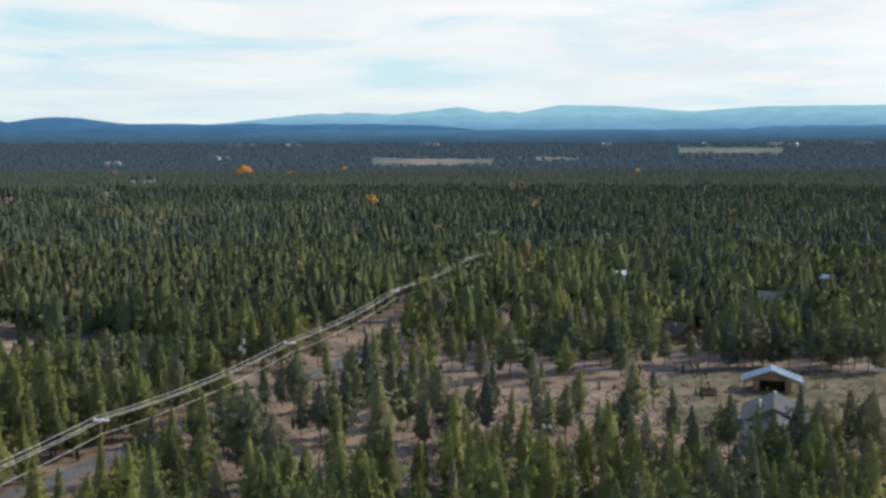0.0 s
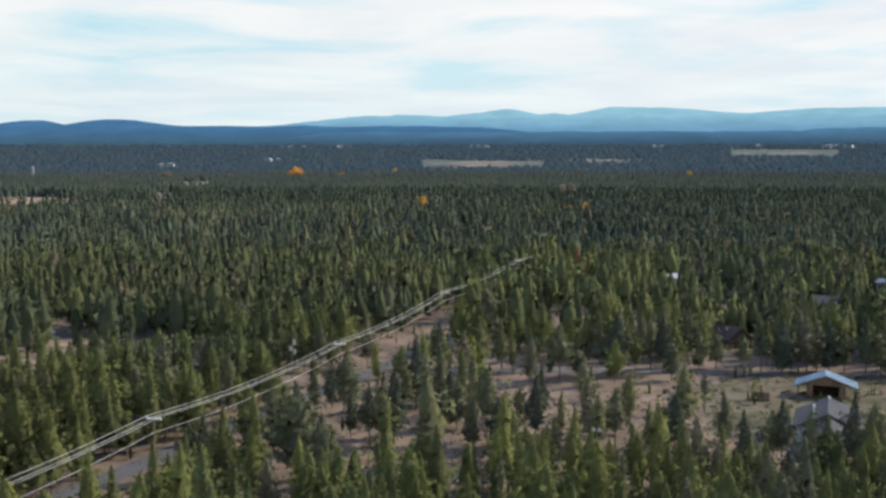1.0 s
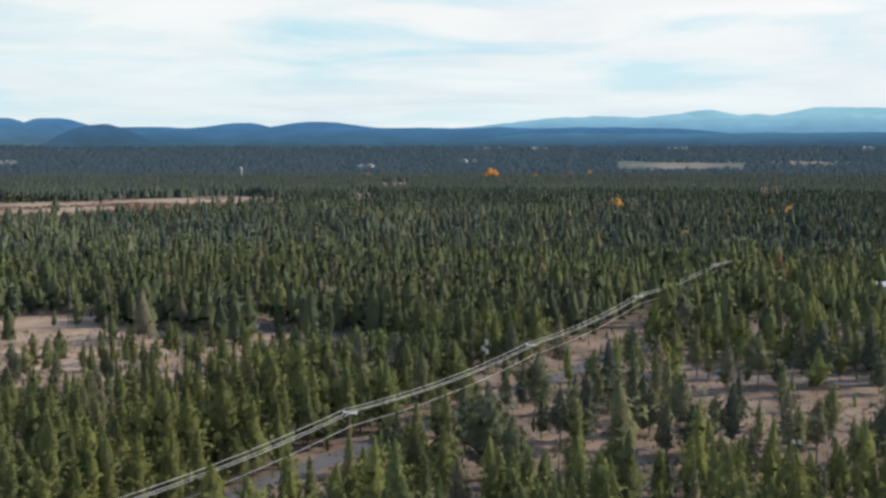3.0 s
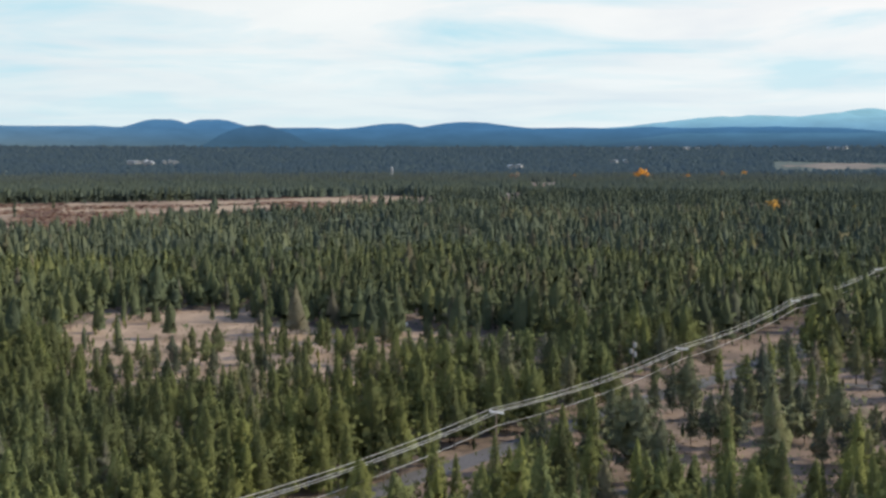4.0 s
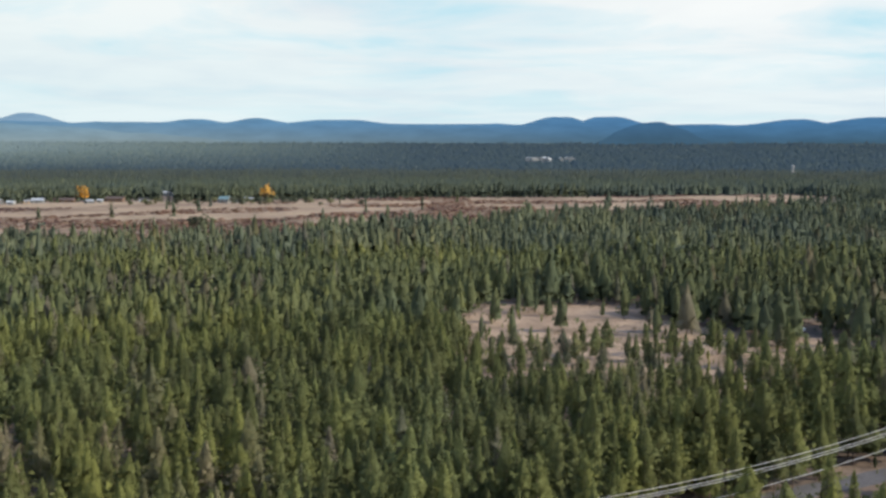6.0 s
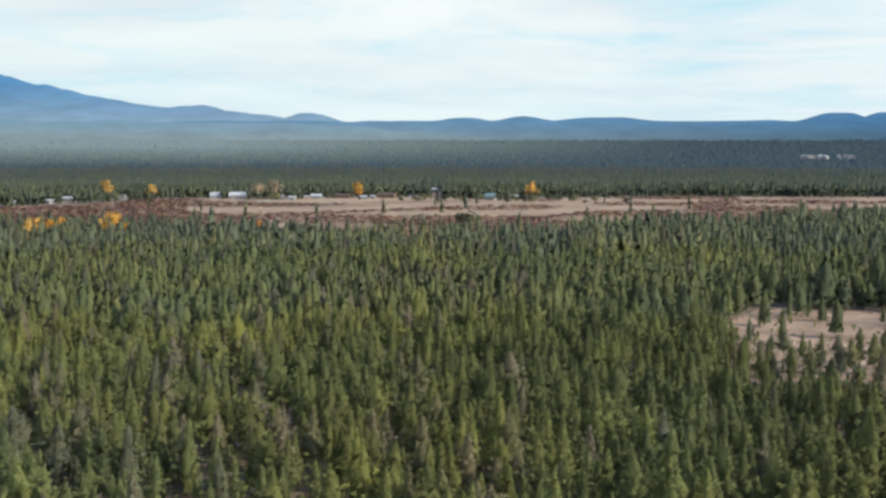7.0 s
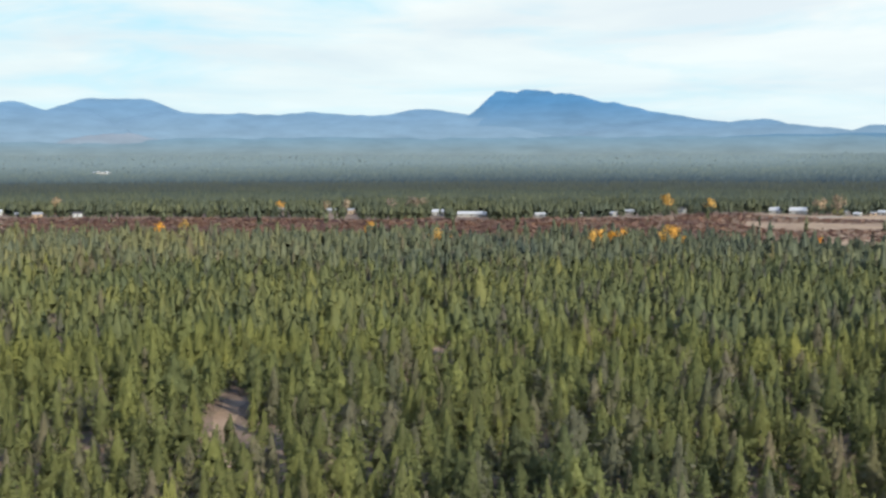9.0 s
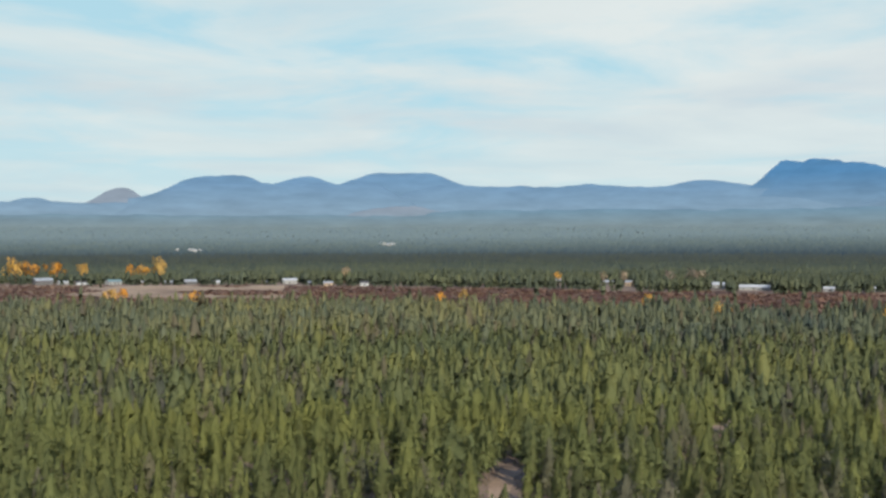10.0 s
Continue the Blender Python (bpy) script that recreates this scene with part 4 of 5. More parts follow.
PINES = []
for k in range(16):
    v, f, ix, nv = pine_template(rng, 23, 6.4, (6, 5), 0.215 + 0.022 * (k % 5), 0.12 + 0.07 * (k % 4), 0, 1.0, 1.25)
    crown = mesh_of("crown", v, f, [sprays_thing], ix, normals=nv)
    bm = bmesh.new()
    rod(bm, (0, 0, -0.01), (0, 0, 0.95), 0.013, 0.002, 7)
    PINES.append((crown, finish(bm, "trunk", bark)))


def pine_tree(x, y, h, k, group):
    root = empty("pine_tree", pose(x, y, 0, 0, 0, RNG.uniform(0, 360)), "green lodgepole pine with a bare lower trunk" if h > 7 else "small young green pine", "tree", group)
    for nm, me in zip(("crown", "trunk"), PINES[k % len(PINES)]):
        ob = new(nm, me)
        ob.parent = root
        w = h * RNG.uniform(0.95, 1.3)
        ob.scale = (w, w, h) if nm == "crown" else (h, h, h)
    return root


for k, (x, y, h) in enumerate(HERO + HERO_EAST + HERO_BACK + HERO_WEST):
    pine_tree(x, y, h * 1.12, k, "pines of the open woodland")
for k, q in enumerate(np.where(own)[0]):
    pine_tree(near[q, 0], near[q, 1], near_h[q], k * 7 + 3, "pines round the clearings")

# pines killed by beetles
rust = foliage("dead_needles", [(0.0, (0.17, 0.085, 0.065)), (1.0, (0.21, 0.12, 0.09))], True, 0.2, None, 0.5)
for k, (x, y, h) in enumerate([(28.5, 430.8, 13.8), (31.5, 425.2, 16.4), (34.8, 434.4, 11.4)]):
    root = empty("dead_pine", pose(x, y, 0, 0, 0, 70 * k), "dead rust brown pine among green ones", "tree", "dead pines")
    v, f, ix, nv = pine_template(rng, 19, 5, (4, 4), 0.17, 0.2, 0)
    ob = new("crown", mesh_of("crown", v, f, [rust], np.zeros(len(f), int), normals=nv))
    ob.parent, ob.scale = root, (h, h, h)
    ob = new("trunk", PINES[k][1])
    ob.parent, ob.scale = root, (h, h, h)

# seedlings, sagebrush and dry grass on the open ground
def tufts(name, n, low, high, mat, label, zones, seed, saplings=False):
    g = np.random.default_rng(seed)
    pts = []
    for poly, share in zones:
        p = np.array(poly, float)
        lo, hi = p.min(0), p.max(0)
        q = g.uniform(lo, hi, (int(n * share * 3), 2))
        q = q[inside(poly, q[:, 0], q[:, 1])]
        q = q[field(q[:, 0], q[:, 1], 9, seed) > -0.1][:int(n * share)]
        pts.append(q)
    q = np.concatenate(pts)
    shapes = [pine_template(g, 5, 3, (3, 4), 0.26, 0.03, 0, 1.6) for _ in range(6)] if saplings else [bush_template(g) for _ in range(8)]
    stand(name, shapes, q, g.uniform(low, high, len(q)), g.random(len(q)) * 0.9, [mat, bark, mat], label, "shrubs", up=0.6)


def bush_template(rng):
    """A low shrub: a few crossed sprays of twigs."""
    vs, fs = [], []
    for k in range(4):
        a, b = rng.random() * 6.28, len(vs)
        c = np.array([0.5 * math.cos(a), 0.5 * math.sin(a), 0.25])
        for _ in range(3):
            p = c + rng.normal(0, 0.5, 3) * (1, 1, 0.22) + (0, 0, 0.2)
            vs.append((p[0], p[1], max(p[2], -0.02)))
        fs.append((b, b + 1, b + 2))
    return np.array(vs), np.array(fs), np.zeros(4, int)


STRIP = band(LINE[:5], 8.0, 10.0)
sage = foliage("dry_brush", [(0.0, (0.065, 0.062, 0.040)), (0.5, (0.11, 0.09, 0.062)), (1.0, (0.16, 0.12, 0.085))], False, 0.1)
tufts("dry_brush", 5200, 0.25, 0.8, sage, "low dry grass tufts and sagebrush on bare soil", [(OPEN_WOOD, 0.35), (CLEARING, 0.2), (STRIP, 0.25), (YARD, 0.2)], 51)
tufts("pine_seedlings", 420, 0.8, 3.2, needles, "young green pine seedlings on open ground", [(CLEARING, 0.55), (STRIP, 0.2), (OPEN_WOOD, 0.25)], 52, True)

# willow thickets on the meadow
g = np.random.default_rng(31)
baz, bu = g.uniform(22, 118, 42000), g.random(42000)
e0, e1 = meadow_edges(baz)
bd = e0 + (e1 - e0) * bu
bx, by = -bd * np.sin(np.radians(baz)), bd * np.cos(np.radians(baz))
south = np.clip((baz - 64) / 3, 0, 1)
thick = field(bx, by, 26, 41) + 0.5 * field(bx, by, 80, 43) + (1 - south) * np.where(bu < 0.42, 0.3, -0.4) + south * np.where(bu < 0.92, 1.1, -0.5) + np.where((baz < 50) & (bu < 0.75), 0.5, 0.0) - np.where((baz > 101) & (bu > 0.35), 1.1, 0.0)
m = thick > 0.1
stand("willow_thicket", [bush_template(g) for _ in range(8)], np.stack([bx[m], by[m]], -1), g.uniform(1.5, 3.4, m.sum()), g.random(m.sum()), [willow], "rust red bare willow thicket on a meadow", "shrubs", up=0.6)

# ---- power line ----
POLE_H = 12.0


def utility_pole(x, y, turn, h=POLE_H, lamp=False):
    root = empty("utility_pole", pose(x, y, 0, 0, 0, turn), "wooden utility pole with a crossarm and white insulators", "utility pole", "poles of the power line")
    bm = bmesh.new()
    rod(bm, (0, 0, -0.2), (0, 0, h), 0.17, 0.11, 10)
    part("pole", bm, old_wood, root)
    bm = bmesh.new()
    box(bm, -1.25, 1.25, -0.11, 0.11, h - 0.6, h - 0.36)
    part("crossarm", bm, china, root, "white fibreglass crossarm")
    for s in (-1.1, 0.35, 1.1):
        bm = bmesh.new()
        rod(bm, (s, 0, h - 0.38), (s, 0, h - 0.12), 0.09, 0.06, 8)
        part("insulator", bm, china, root, "white porcelain insulator")
    return root


def line_turn(k):
    a, b = POLES[max(k - 1, 0)], POLES[min(k + 1, len(POLES) - 1)]
    return math.degrees(math.atan2(b[1] - a[1], b[0] - a[0])) - 90


for k, (x, y) in enumerate(POLES):
    utility_pole(x, y, line_turn(k))


def wire_span(points, sag, r, label):
    root = empty("power_line", pose(0, 0, 0), label, "power line", "wires of the power line")
    for (p, q) in zip(points, points[1:]):
        bm = bmesh.new()
        p, q = Vector(p), Vector(q)
        n, last = 18, None
        side = (q - p).cross(Vector((0, 0, 1))).normalized()
        for i in range(n + 1):
            t = i / n
            c = p.lerp(q, t) - Vector((0, 0, 4 * sag * t * (1 - t)))
            ring = [bm.verts.new(c + r * (math.cos(w) * side + math.sin(w) * Vector((0, 0, 1)))) for w in (0.5, 2.6, 4.7)]
            if last:
                for w in range(3):
                    bm.faces.new((last[w], last[(w + 1) % 3], ring[(w + 1) % 3], ring[w]))
            last = ring
        part("span", bm, alu_wire, root)


for s, dz, lab in ((-1.1, 0.0, "pale sunlit overhead power wire"), (0.35, 0.0, "pale sunlit overhead power wire"), (1.1, 0.0, "pale sunlit overhead power wire"), (0.15, -2.4, "pale sunlit lower overhead cable")):
    pts = []
    for k, (x, y) in enumerate(POLES):
        a = radians(line_turn(k))
        pts.append((x + s * math.cos(a), y + s * math.sin(a), POLE_H - 0.1 + dz))
    wire_span(pts, 1.1, 0.05, lab)

# a service pole with white transformers
root = empty("service_pole", pose(-44.6, 251.4, 0), "wooden service pole carrying white transformers", "utility pole")
bm = bmesh.new()
rod(bm, (0, 0, -0.2), (0, 0, 9.3), 0.16, 0.11, 10)
part("pole", bm, old_wood, root)
for z, s in ((8.4, 0.45), (7.0, -0.35), (6.3, 0.5)):
    bm = bmesh.new()
    rod(bm, (s, -0.1, z - 0.55), (s, -0.1, z + 0.45), 0.36, 0.36, 14)
    rod(bm, (s, -0.1, z + 0.45), (s, -0.1, z + 0.7), 0.14, 0.05, 10)
    part("transformer", bm, white_wall, root, "white painted transformer can")
# a yard light
root = empty("yard_light", pose(15.6, 170.6, 0), "tall yard light with white lamp heads", "lamp post")
bm = bmesh.new()
rod(bm, (0, 0, -0.2), (0, 0, 8.8), 0.11, 0.08, 10)
part("pole", bm, old_wood, root)
for s in (-0.45, 0.45):
    bm = bmesh.new()
    rod(bm, (s, 0, 8.5), (s, 0, 9.0), 0.34, 0.2, 12)
    rod(bm, (0, 0, 8.7), (s, 0, 8.7), 0.05, 0.05, 6)
    part("lamp_head", bm, white_wall, root, "white lamp head")

# ---- buildings ----


def house(name, x, y, turn, w, l, wall, rise_h, walls, roof, label, category="house", over=0.5, doors=1, windows=2, open_front=False, gable=None, group=""):
    """A gabled building. Its ridge runs along its own y; its front gable looks to -y."""
    root = empty(name, pose(x, y, 0, 0, 0, turn), label, category, group)
    hw, hl = w / 2, l / 2
    bm = bmesh.new()
    th = 0.2
    if open_front:
        box(bm, -hw, -hw + th, -hl, hl, 0, wall)
        box(bm, hw - th, hw, -hl, hl, 0, wall)
        box(bm, -hw + th, hw - th, hl - th, hl, 0, wall)
    else:
        box(bm, -hw, -hw + th, -hl, hl, 0, wall)
        box(bm, hw - th, hw, -hl, hl, 0, wall)
        box(bm, -hw + th, hw - th, hl - th, hl, 0, wall)
        box(bm, -hw + th, hw - th, -hl, -hl + th, 0, wall)
    part("wall", bm, walls, root)
    for s in (-1, 1):
        bm = bmesh.new()
        y0 = s * hl
        y1 = s * (hl - th)
        vs = [bm.verts.new(p) for p in ((-hw, y0, wall), (hw, y0, wall), (0, y0, wall + rise_h), (-hw, y1, wall), (hw, y1, wall), (0, y1, wall + rise_h))]
        for f in ((0, 1, 2), (5, 4, 3), (0, 3, 4, 1), (1, 4, 5, 2), (2, 5, 3, 0)):
            bm.faces.new([vs[q] for q in f])
        part("gable", bm, gable or walls, root)
    slope = math.atan2(rise_h, hw)
    run = math.hypot(hw, rise_h) + over
    for s in (-1, 1):
        bm = bmesh.new()
        box(bm, 0, run, -hl - over, hl + over, 0.02, 0.16)
        ob = part("roof_slope", bm, roof, root)
        ob.matrix_local = pose(0, 0, wall + rise_h, 0, math.degrees(slope), 0 if s > 0 else 180)
        n = int(l / 1.2) if math.hypot(x, y) < 320 else 0
        for q in range(n):
            yy = -hl - over + (q + 0.5) * (l + 2 * over) / n
            bm = bmesh.new()
            box(bm, 0.05, run - 0.02, yy - 0.03, yy + 0.03, 0.158, 0.2)
            part("seam", bm, roof, ob)
    bm = bmesh.new()
    box(bm, -0.14, 0.14, -hl - over, hl + over, wall + rise_h + 0.02, wall + rise_h + 0.2)
    part("ridge_cap", bm, roof, root)
    if not open_front:
        for k in range(windows):
            wx = -hw + w * (k + 0.5) / max(windows, 1)
            bm = bmesh.new()
            box(bm, wx - 0.6, wx + 0.6, -hl - 0.05, -hl + 0.02, 1.0, 2.1)
            fr = part("window", bm, white_wall, root)
            bm = bmesh.new()
            box(bm, wx - 0.5, wx + 0.5, -hl - 0.07, -hl - 0.045, 1.1, 2.0)
            part("pane", bm, glass_dark, fr)
            for s in (-1, 1):
                wy = -hl + l * (k + 0.5) / max(windows, 1) + 1.1
                xx = s * hw
                bm = bmesh.new()
                box(bm, min(xx, xx + s * 0.05), max(xx, xx + s * 0.05), wy - 0.7, wy + 0.7, 0.95, 2.15)
                fr = part("window", bm, white_wall, root)
                bm = bmesh.new()
                box(bm, min(xx + s * 0.045, xx + s * 0.07), max(xx + s * 0.045, xx + s * 0.07), wy - 0.6, wy + 0.6, 1.05, 2.05)
                part("pane", bm, glass_dark, fr)
        for k in range(doors):
            dy = -hl + l * (k + 0.5) / max(doors, 1)
            for s in (-1, 1):
                bm = bmesh.new()
                xx = s * hw
                box(bm, min(xx, xx + s * 0.06), max(xx, xx + s * 0.06), dy - 0.5, dy + 0.5, 0.02, 2.1)
                part("door", bm, dark_siding, root)
    return root


barn = empty("pole_barn", pose(69.2, 238.6, 0, 0, 0, -16.1), "open fronted timber pole barn with a pale blue metal roof", "barn")
BARN_W, BARN_L, EAVE, APEX = 6.2, 2.8, 2.3, 4.65
for s in (-1, 1):
    bm = bmesh.new()
    box(bm, s * 3.75 - 0.1, s * 3.75 + 0.1, -BARN_L, BARN_L, 0, 3.0)
    part("side_wall", bm, brown_wall, barn)
    bm = bmesh.new()
    box(bm, s * 3.1 - 0.5, s * 3.1 + 0.5, -BARN_L, -BARN_L + 0.14, 0, 2.5)
    part("front_panel", bm, brown_wall, barn)
    for yy in (-BARN_L + 0.15, 0.0, BARN_L - 0.15):
        bm = bmesh.new()
        box(bm, s * 5.55 - 0.11, s * 5.55 + 0.11, yy - 0.11, yy + 0.11, 0, 2.4)
        part("post", bm, old_wood, barn)
    bm = bmesh.new()
    box(bm, s * 5.55 - 0.09, s * 5.55 + 0.09, -BARN_L - 0.3, BARN_L + 0.3, 2.32, 2.5)
    part("eave_beam", bm, old_wood, barn)
    slope = math.atan2(APEX - EAVE, BARN_W)
    run = math.hypot(BARN_W, APEX - EAVE)
    bm = bmesh.new()
    box(bm, 0, run, -BARN_L - 0.5, BARN_L + 0.5, 0.02, 0.12)
    ob = part("roof_slope", bm, tin_blue, barn)
    ob.matrix_local = pose(0, 0, APEX, 0, math.degrees(slope), 0 if s > 0 else 180)
    for q in range(9):
        yy = -BARN_L - 0.4 + q * (2 * BARN_L + 0.8) / 8
        bm = bmesh.new()
        box(bm, 0.05, run - 0.02, yy - 0.04, yy + 0.04, 0.118, 0.18)
        part("seam", bm, tin_blue, ob)
    bm = bmesh.new()
    box(bm, 0.0, run, -BARN_L - 0.56, -BARN_L - 0.503, -0.12, 0.14)
    ob = part("barge_board", bm, white_wall, barn, "pale barge board along the roof edge")
    ob.matrix_local = pose(0, 0, APEX, 0, math.degrees(slope), 0 if s > 0 else 180)
bm = bmesh.new()
box(bm, -3.65, 3.65, BARN_L - 0.16, BARN_L, 0, 3.0)
part("back_wall", bm, dark_wood, barn)
for yy in (-BARN_L, BARN_L - 0.14):
    bm = bmesh.new()
    vs = [bm.verts.new(p) for yq in (yy, yy + 0.14) for p in ((-5.35, yq, 2.52), (5.35, yq, 2.52), (0, yq, APEX - 0.08))]
    for f in ((0, 1, 2), (5, 4, 3), (0, 3, 4, 1), (1, 4, 5, 2), (2, 5, 3, 0)):
        bm.faces.new([vs[q] for q in f])
    part("gable", bm, brown_wall, barn)
bm = bmesh.new()
box(bm, -0.16, 0.16, -BARN_L - 0.5, BARN_L + 0.5, APEX + 0.05, APEX + 0.17)
part("ridge_cap", bm, tin_blue, barn)
home = house("house", 59.8, 204.5, -16.4, 10.6, 14.0, 2.8, 2.4, siding, shingle, "grey house with a dark shingle roof among pines", "house", 0.5, 1, 3, gable=dark_siding)
for s, yy in ((-2.4, -2.0), (0.1, 6.0)):
    bm = bmesh.new()
    rod(bm, (s, yy, 3.6), (s, yy, 5.6), 0.16, 0.16, 10)
    rod(bm, (s, yy, 5.6), (s, yy, 5.75), 0.28, 0.22, 10)
    part("roof_vent", bm, china, home, "white roof vent")
wing = house("garage", 56.9, 192.6, -16.4, 6.0, 7.5, 2.8, 1.7, siding, shingle, "grey garage wing with a shingle gable roof", "garage", 0.4, 0, 0, gable=dark_siding)
bm = bmesh.new()
box(bm, -2.4, 2.4, -3.83, -3.74, 0.02, 2.3)
part("garage_door", bm, white_wall, wing, "pale garage door")
house("shed", 51.2, 203.0, -16.4, 3.4, 5.5, 2.0, 0.35, siding, dull_roof, "low pale garden shed beside a house", "shed", 0.2, 1, 1)
# a stack of firewood under a tin sheet
root = empty("woodpile", pose(54.5, 233.2, 0, 0, 0, -14), "brown stack of split firewood in a yard", "woodpile")
for r in range(5):
    for c in range(9):
        bm = bmesh.new()
        rod(bm, (-1.6 + c * 0.4 + RNG.normal(0, 0.02), -0.6, 0.2 + r * 0.36), (-1.6 + c * 0.4, 0.7, 0.2 + r * 0.36), 0.19, 0.18, 6)
        part("log", bm, dark_wood, root)
house("house", 61.5, 300.0, 30, 7.5, 8.5, 2.6, 2.6, dark_wood, brown_roof, "brown cabin with a dark roof in the woods")
house("house", 65.5, 426.0, -60, 5.5, 6, 4.5, 1.3, siding, pale_roof, "pale cabin with a metal roof in the woods")
house("house", 107.0, 372.0, 70, 8, 12, 2.6, 2.0, white_wall, shingle, "white cottage with a grey roof in the woods")
house("shed", 137.8, 408.0, 20, 3.6, 4.5, 5.0, 1.0, white_wall, white_roof, "tall narrow white shed in the woods", "shed")
house("house", 82.6, 388.0, 20, 5, 6, 2.6, 1.6, brown_wall, brown_roof, "small brown cabin in the woods")
house("house", 118.0, 285.0, 80, 8, 13, 2.8, 2.2, white_wall, pale_roof, "pale house behind a row of pines")

KINDS = {
    "w": (white_wall, white_roof, "white farm building with a white roof"),
    "d": (dark_siding, dull_roof, "dark grey house with a pale metal roof"),
    "g": (siding, shingle, "grey house with a dark roof"),
    "b": (brown_wall, brown_roof, "long brown house with a brown roof"),
    "t": (tan_wall, dull_roof, "tan house with a dull metal roof"),
    "s": (white_wall, pale_roof, "small white house with a pale roof"),
    "e": (white_wall, teal_roof, "white house with a teal metal roof"),
}
for k, (az, d, tn, w, l, wh) in enumerate(VILLAGE + VILLAGE_SOUTH):
    walls_, roof_, text = KINDS["wwdsbbsetgdswwstdsgtsded"[k]]
    x, y, _ = polar(az, d)
    house("house", x, y, tn + az, w * 0.9, l * (1.0 if k in (0, 1, 4, 5, 13, 14) else 0.7), wh, w * (0.27 if k < 2 else 0.2), walls_, roof_, text + " at the meadow's edge", "house", 0.5, 1, 3 if l > 14 else 2, group="houses beyond the meadow")
# small sheds, garages and parked vehicles between the houses
for k, (az, d, w, l, kd) in enumerate(((59.6, 1150, 5, 7, "s"), (58.9, 1172, 4, 6, "t"), (56.1, 1160, 5, 8, "d"), (55.6, 1175, 4, 5, "s"), (53.6, 1180, 6, 9, "g"), (52.1, 1318, 6, 8, "s"), (49.0, 1150, 5, 9, "g"), (70.9, 1135, 6, 8, "s"),
                                        (72.6, 1105, 5, 6, "s"), (74.0, 1098, 5, 8, "t"), (75.2, 1092, 4, 6, "s"), (76.9, 1090, 5, 9, "b"), (81.2, 1135, 6, 9, "t"), (83.3, 1150, 6, 8, "s"), (86.1, 1190, 5, 8, "d"), (88.4, 1215, 6, 9, "t"),
                                        (99.7, 1190, 6, 10, "d"), (101.9, 1225, 6, 9, "t"), (103.1, 1225, 6, 11, "b"), (104.4, 1228, 6, 9, "s"), (106.6, 1230, 7, 12, "d"), (107.8, 1240, 6, 9, "t"), (110.6, 1250, 7, 13, "g"), (111.5, 1262, 7, 10, "s"))):
    x, y, _ = polar(az, d)
    house("shed", x, y, az + 70 + 23 * (k % 3), w, l, 2.5, w * 0.22, KINDS[kd][0], KINDS[kd][1], "small outbuilding with a shallow roof near farm houses", "shed", 0.3, 1, 1, group="outbuildings beyond the meadow")

house("house", 50.1, 828.5, 60, 8, 12, 3.0, 2.4, siding, white_roof, "pale roofed house among dense pines")
house("house", 262.0, 787.6, 75, 9, 17, 3.6, 2.4, white_wall, white_roof, "long white roofed house among dense pines")
house("house", -757.0, 67.0, 40, 4.5, 5.5, 3.0, 1.6, white_wall, white_roof, "small white house among dense pines")
# a white silo far off on the plain
root = empty("silo", pose(*polar(22.1, 2450)), "tall white silo rising over far woods", "silo")
bm = bmesh.new()
rod(bm, (0, 0, 0), (0, 0, 25), 2.6, 2.6, 20)
part("shell", bm, white_wall, root)
bm = bmesh.new()
rod(bm, (0, 0, 25), (0, 0, 27), 2.7, 0.5, 20)
part("dome", bm, white_roof, root)
# a white trailer parked beside the clearing
root = empty("utility_trailer", pose(-122.5, 310.5, 0, 0, 0, 18), "white box trailer parked on bare ground", "trailer")
bm = bmesh.new()
box(bm, -1.3, 1.3, -0.8, 0.8, 0.5, 1.35)
bmesh.ops.bevel(bm, geom=bm.edges[:], offset=0.08, segments=2, affect="EDGES")
part("body", bm, china, root)
for tx in (-0.5, 0.25):
    for ty in (-0.76, 0.76):
        bm = bmesh.new()
        rod(bm, (tx, ty - 0.12, 0.34), (tx, ty + 0.12, 0.34), 0.34, 0.34, 14)
        part("wheel", bm, dark_siding, root, "black rubber wheel")
bm = bmesh.new()
rod(bm, (1.3, 0, 0.55), (2.3, 0, 0.5), 0.06, 0.05, 6)
part("drawbar", bm, dark_siding, root)

TOWN = [(34.6, -0.30, 9), (33.9, -0.32, 5), (32.6, -0.28, 4), (10.0, 0.52, 8), (7.5, 0.56, 6), (0.8, 0.68, 4), (-8, 0.75, 5), (-13, 0.85, 4), (-16.2, 1.0, 9), (-20, 1.15, 5), (16.0, -0.5, 3), (11, -0.25, 3), (105.5, -0.55, 5), (96, -0.3, 6)]
g = np.random.default_rng(9)
for az, el, n in TOWN:
    for _ in range(n):
        a_ = az + g.normal(0, 0.28)
        d = 4300.0
        for dd in np.arange(2000, 4500, 20):
            if math.degrees(math.atan2(rise(dd) + 10 - EYE, dd)) >= el:
                d = float(dd)
                break
        d -= g.uniform(0, 60)
        x, y, _ = polar(a_, d)
        ob = house("town_building", x, y, a_ + g.uniform(-15, 15), g.uniform(9, 18), g.uniform(18, 34), 6.0 if az > 90 else 12.0, 3.0, white_wall, white_roof, "small white town building far off on the plain", "building", 0.4, 0, 0, group="far town")
        ob.location.z = float(rise(d))

# ---- gold and bare broadleaf trees ----


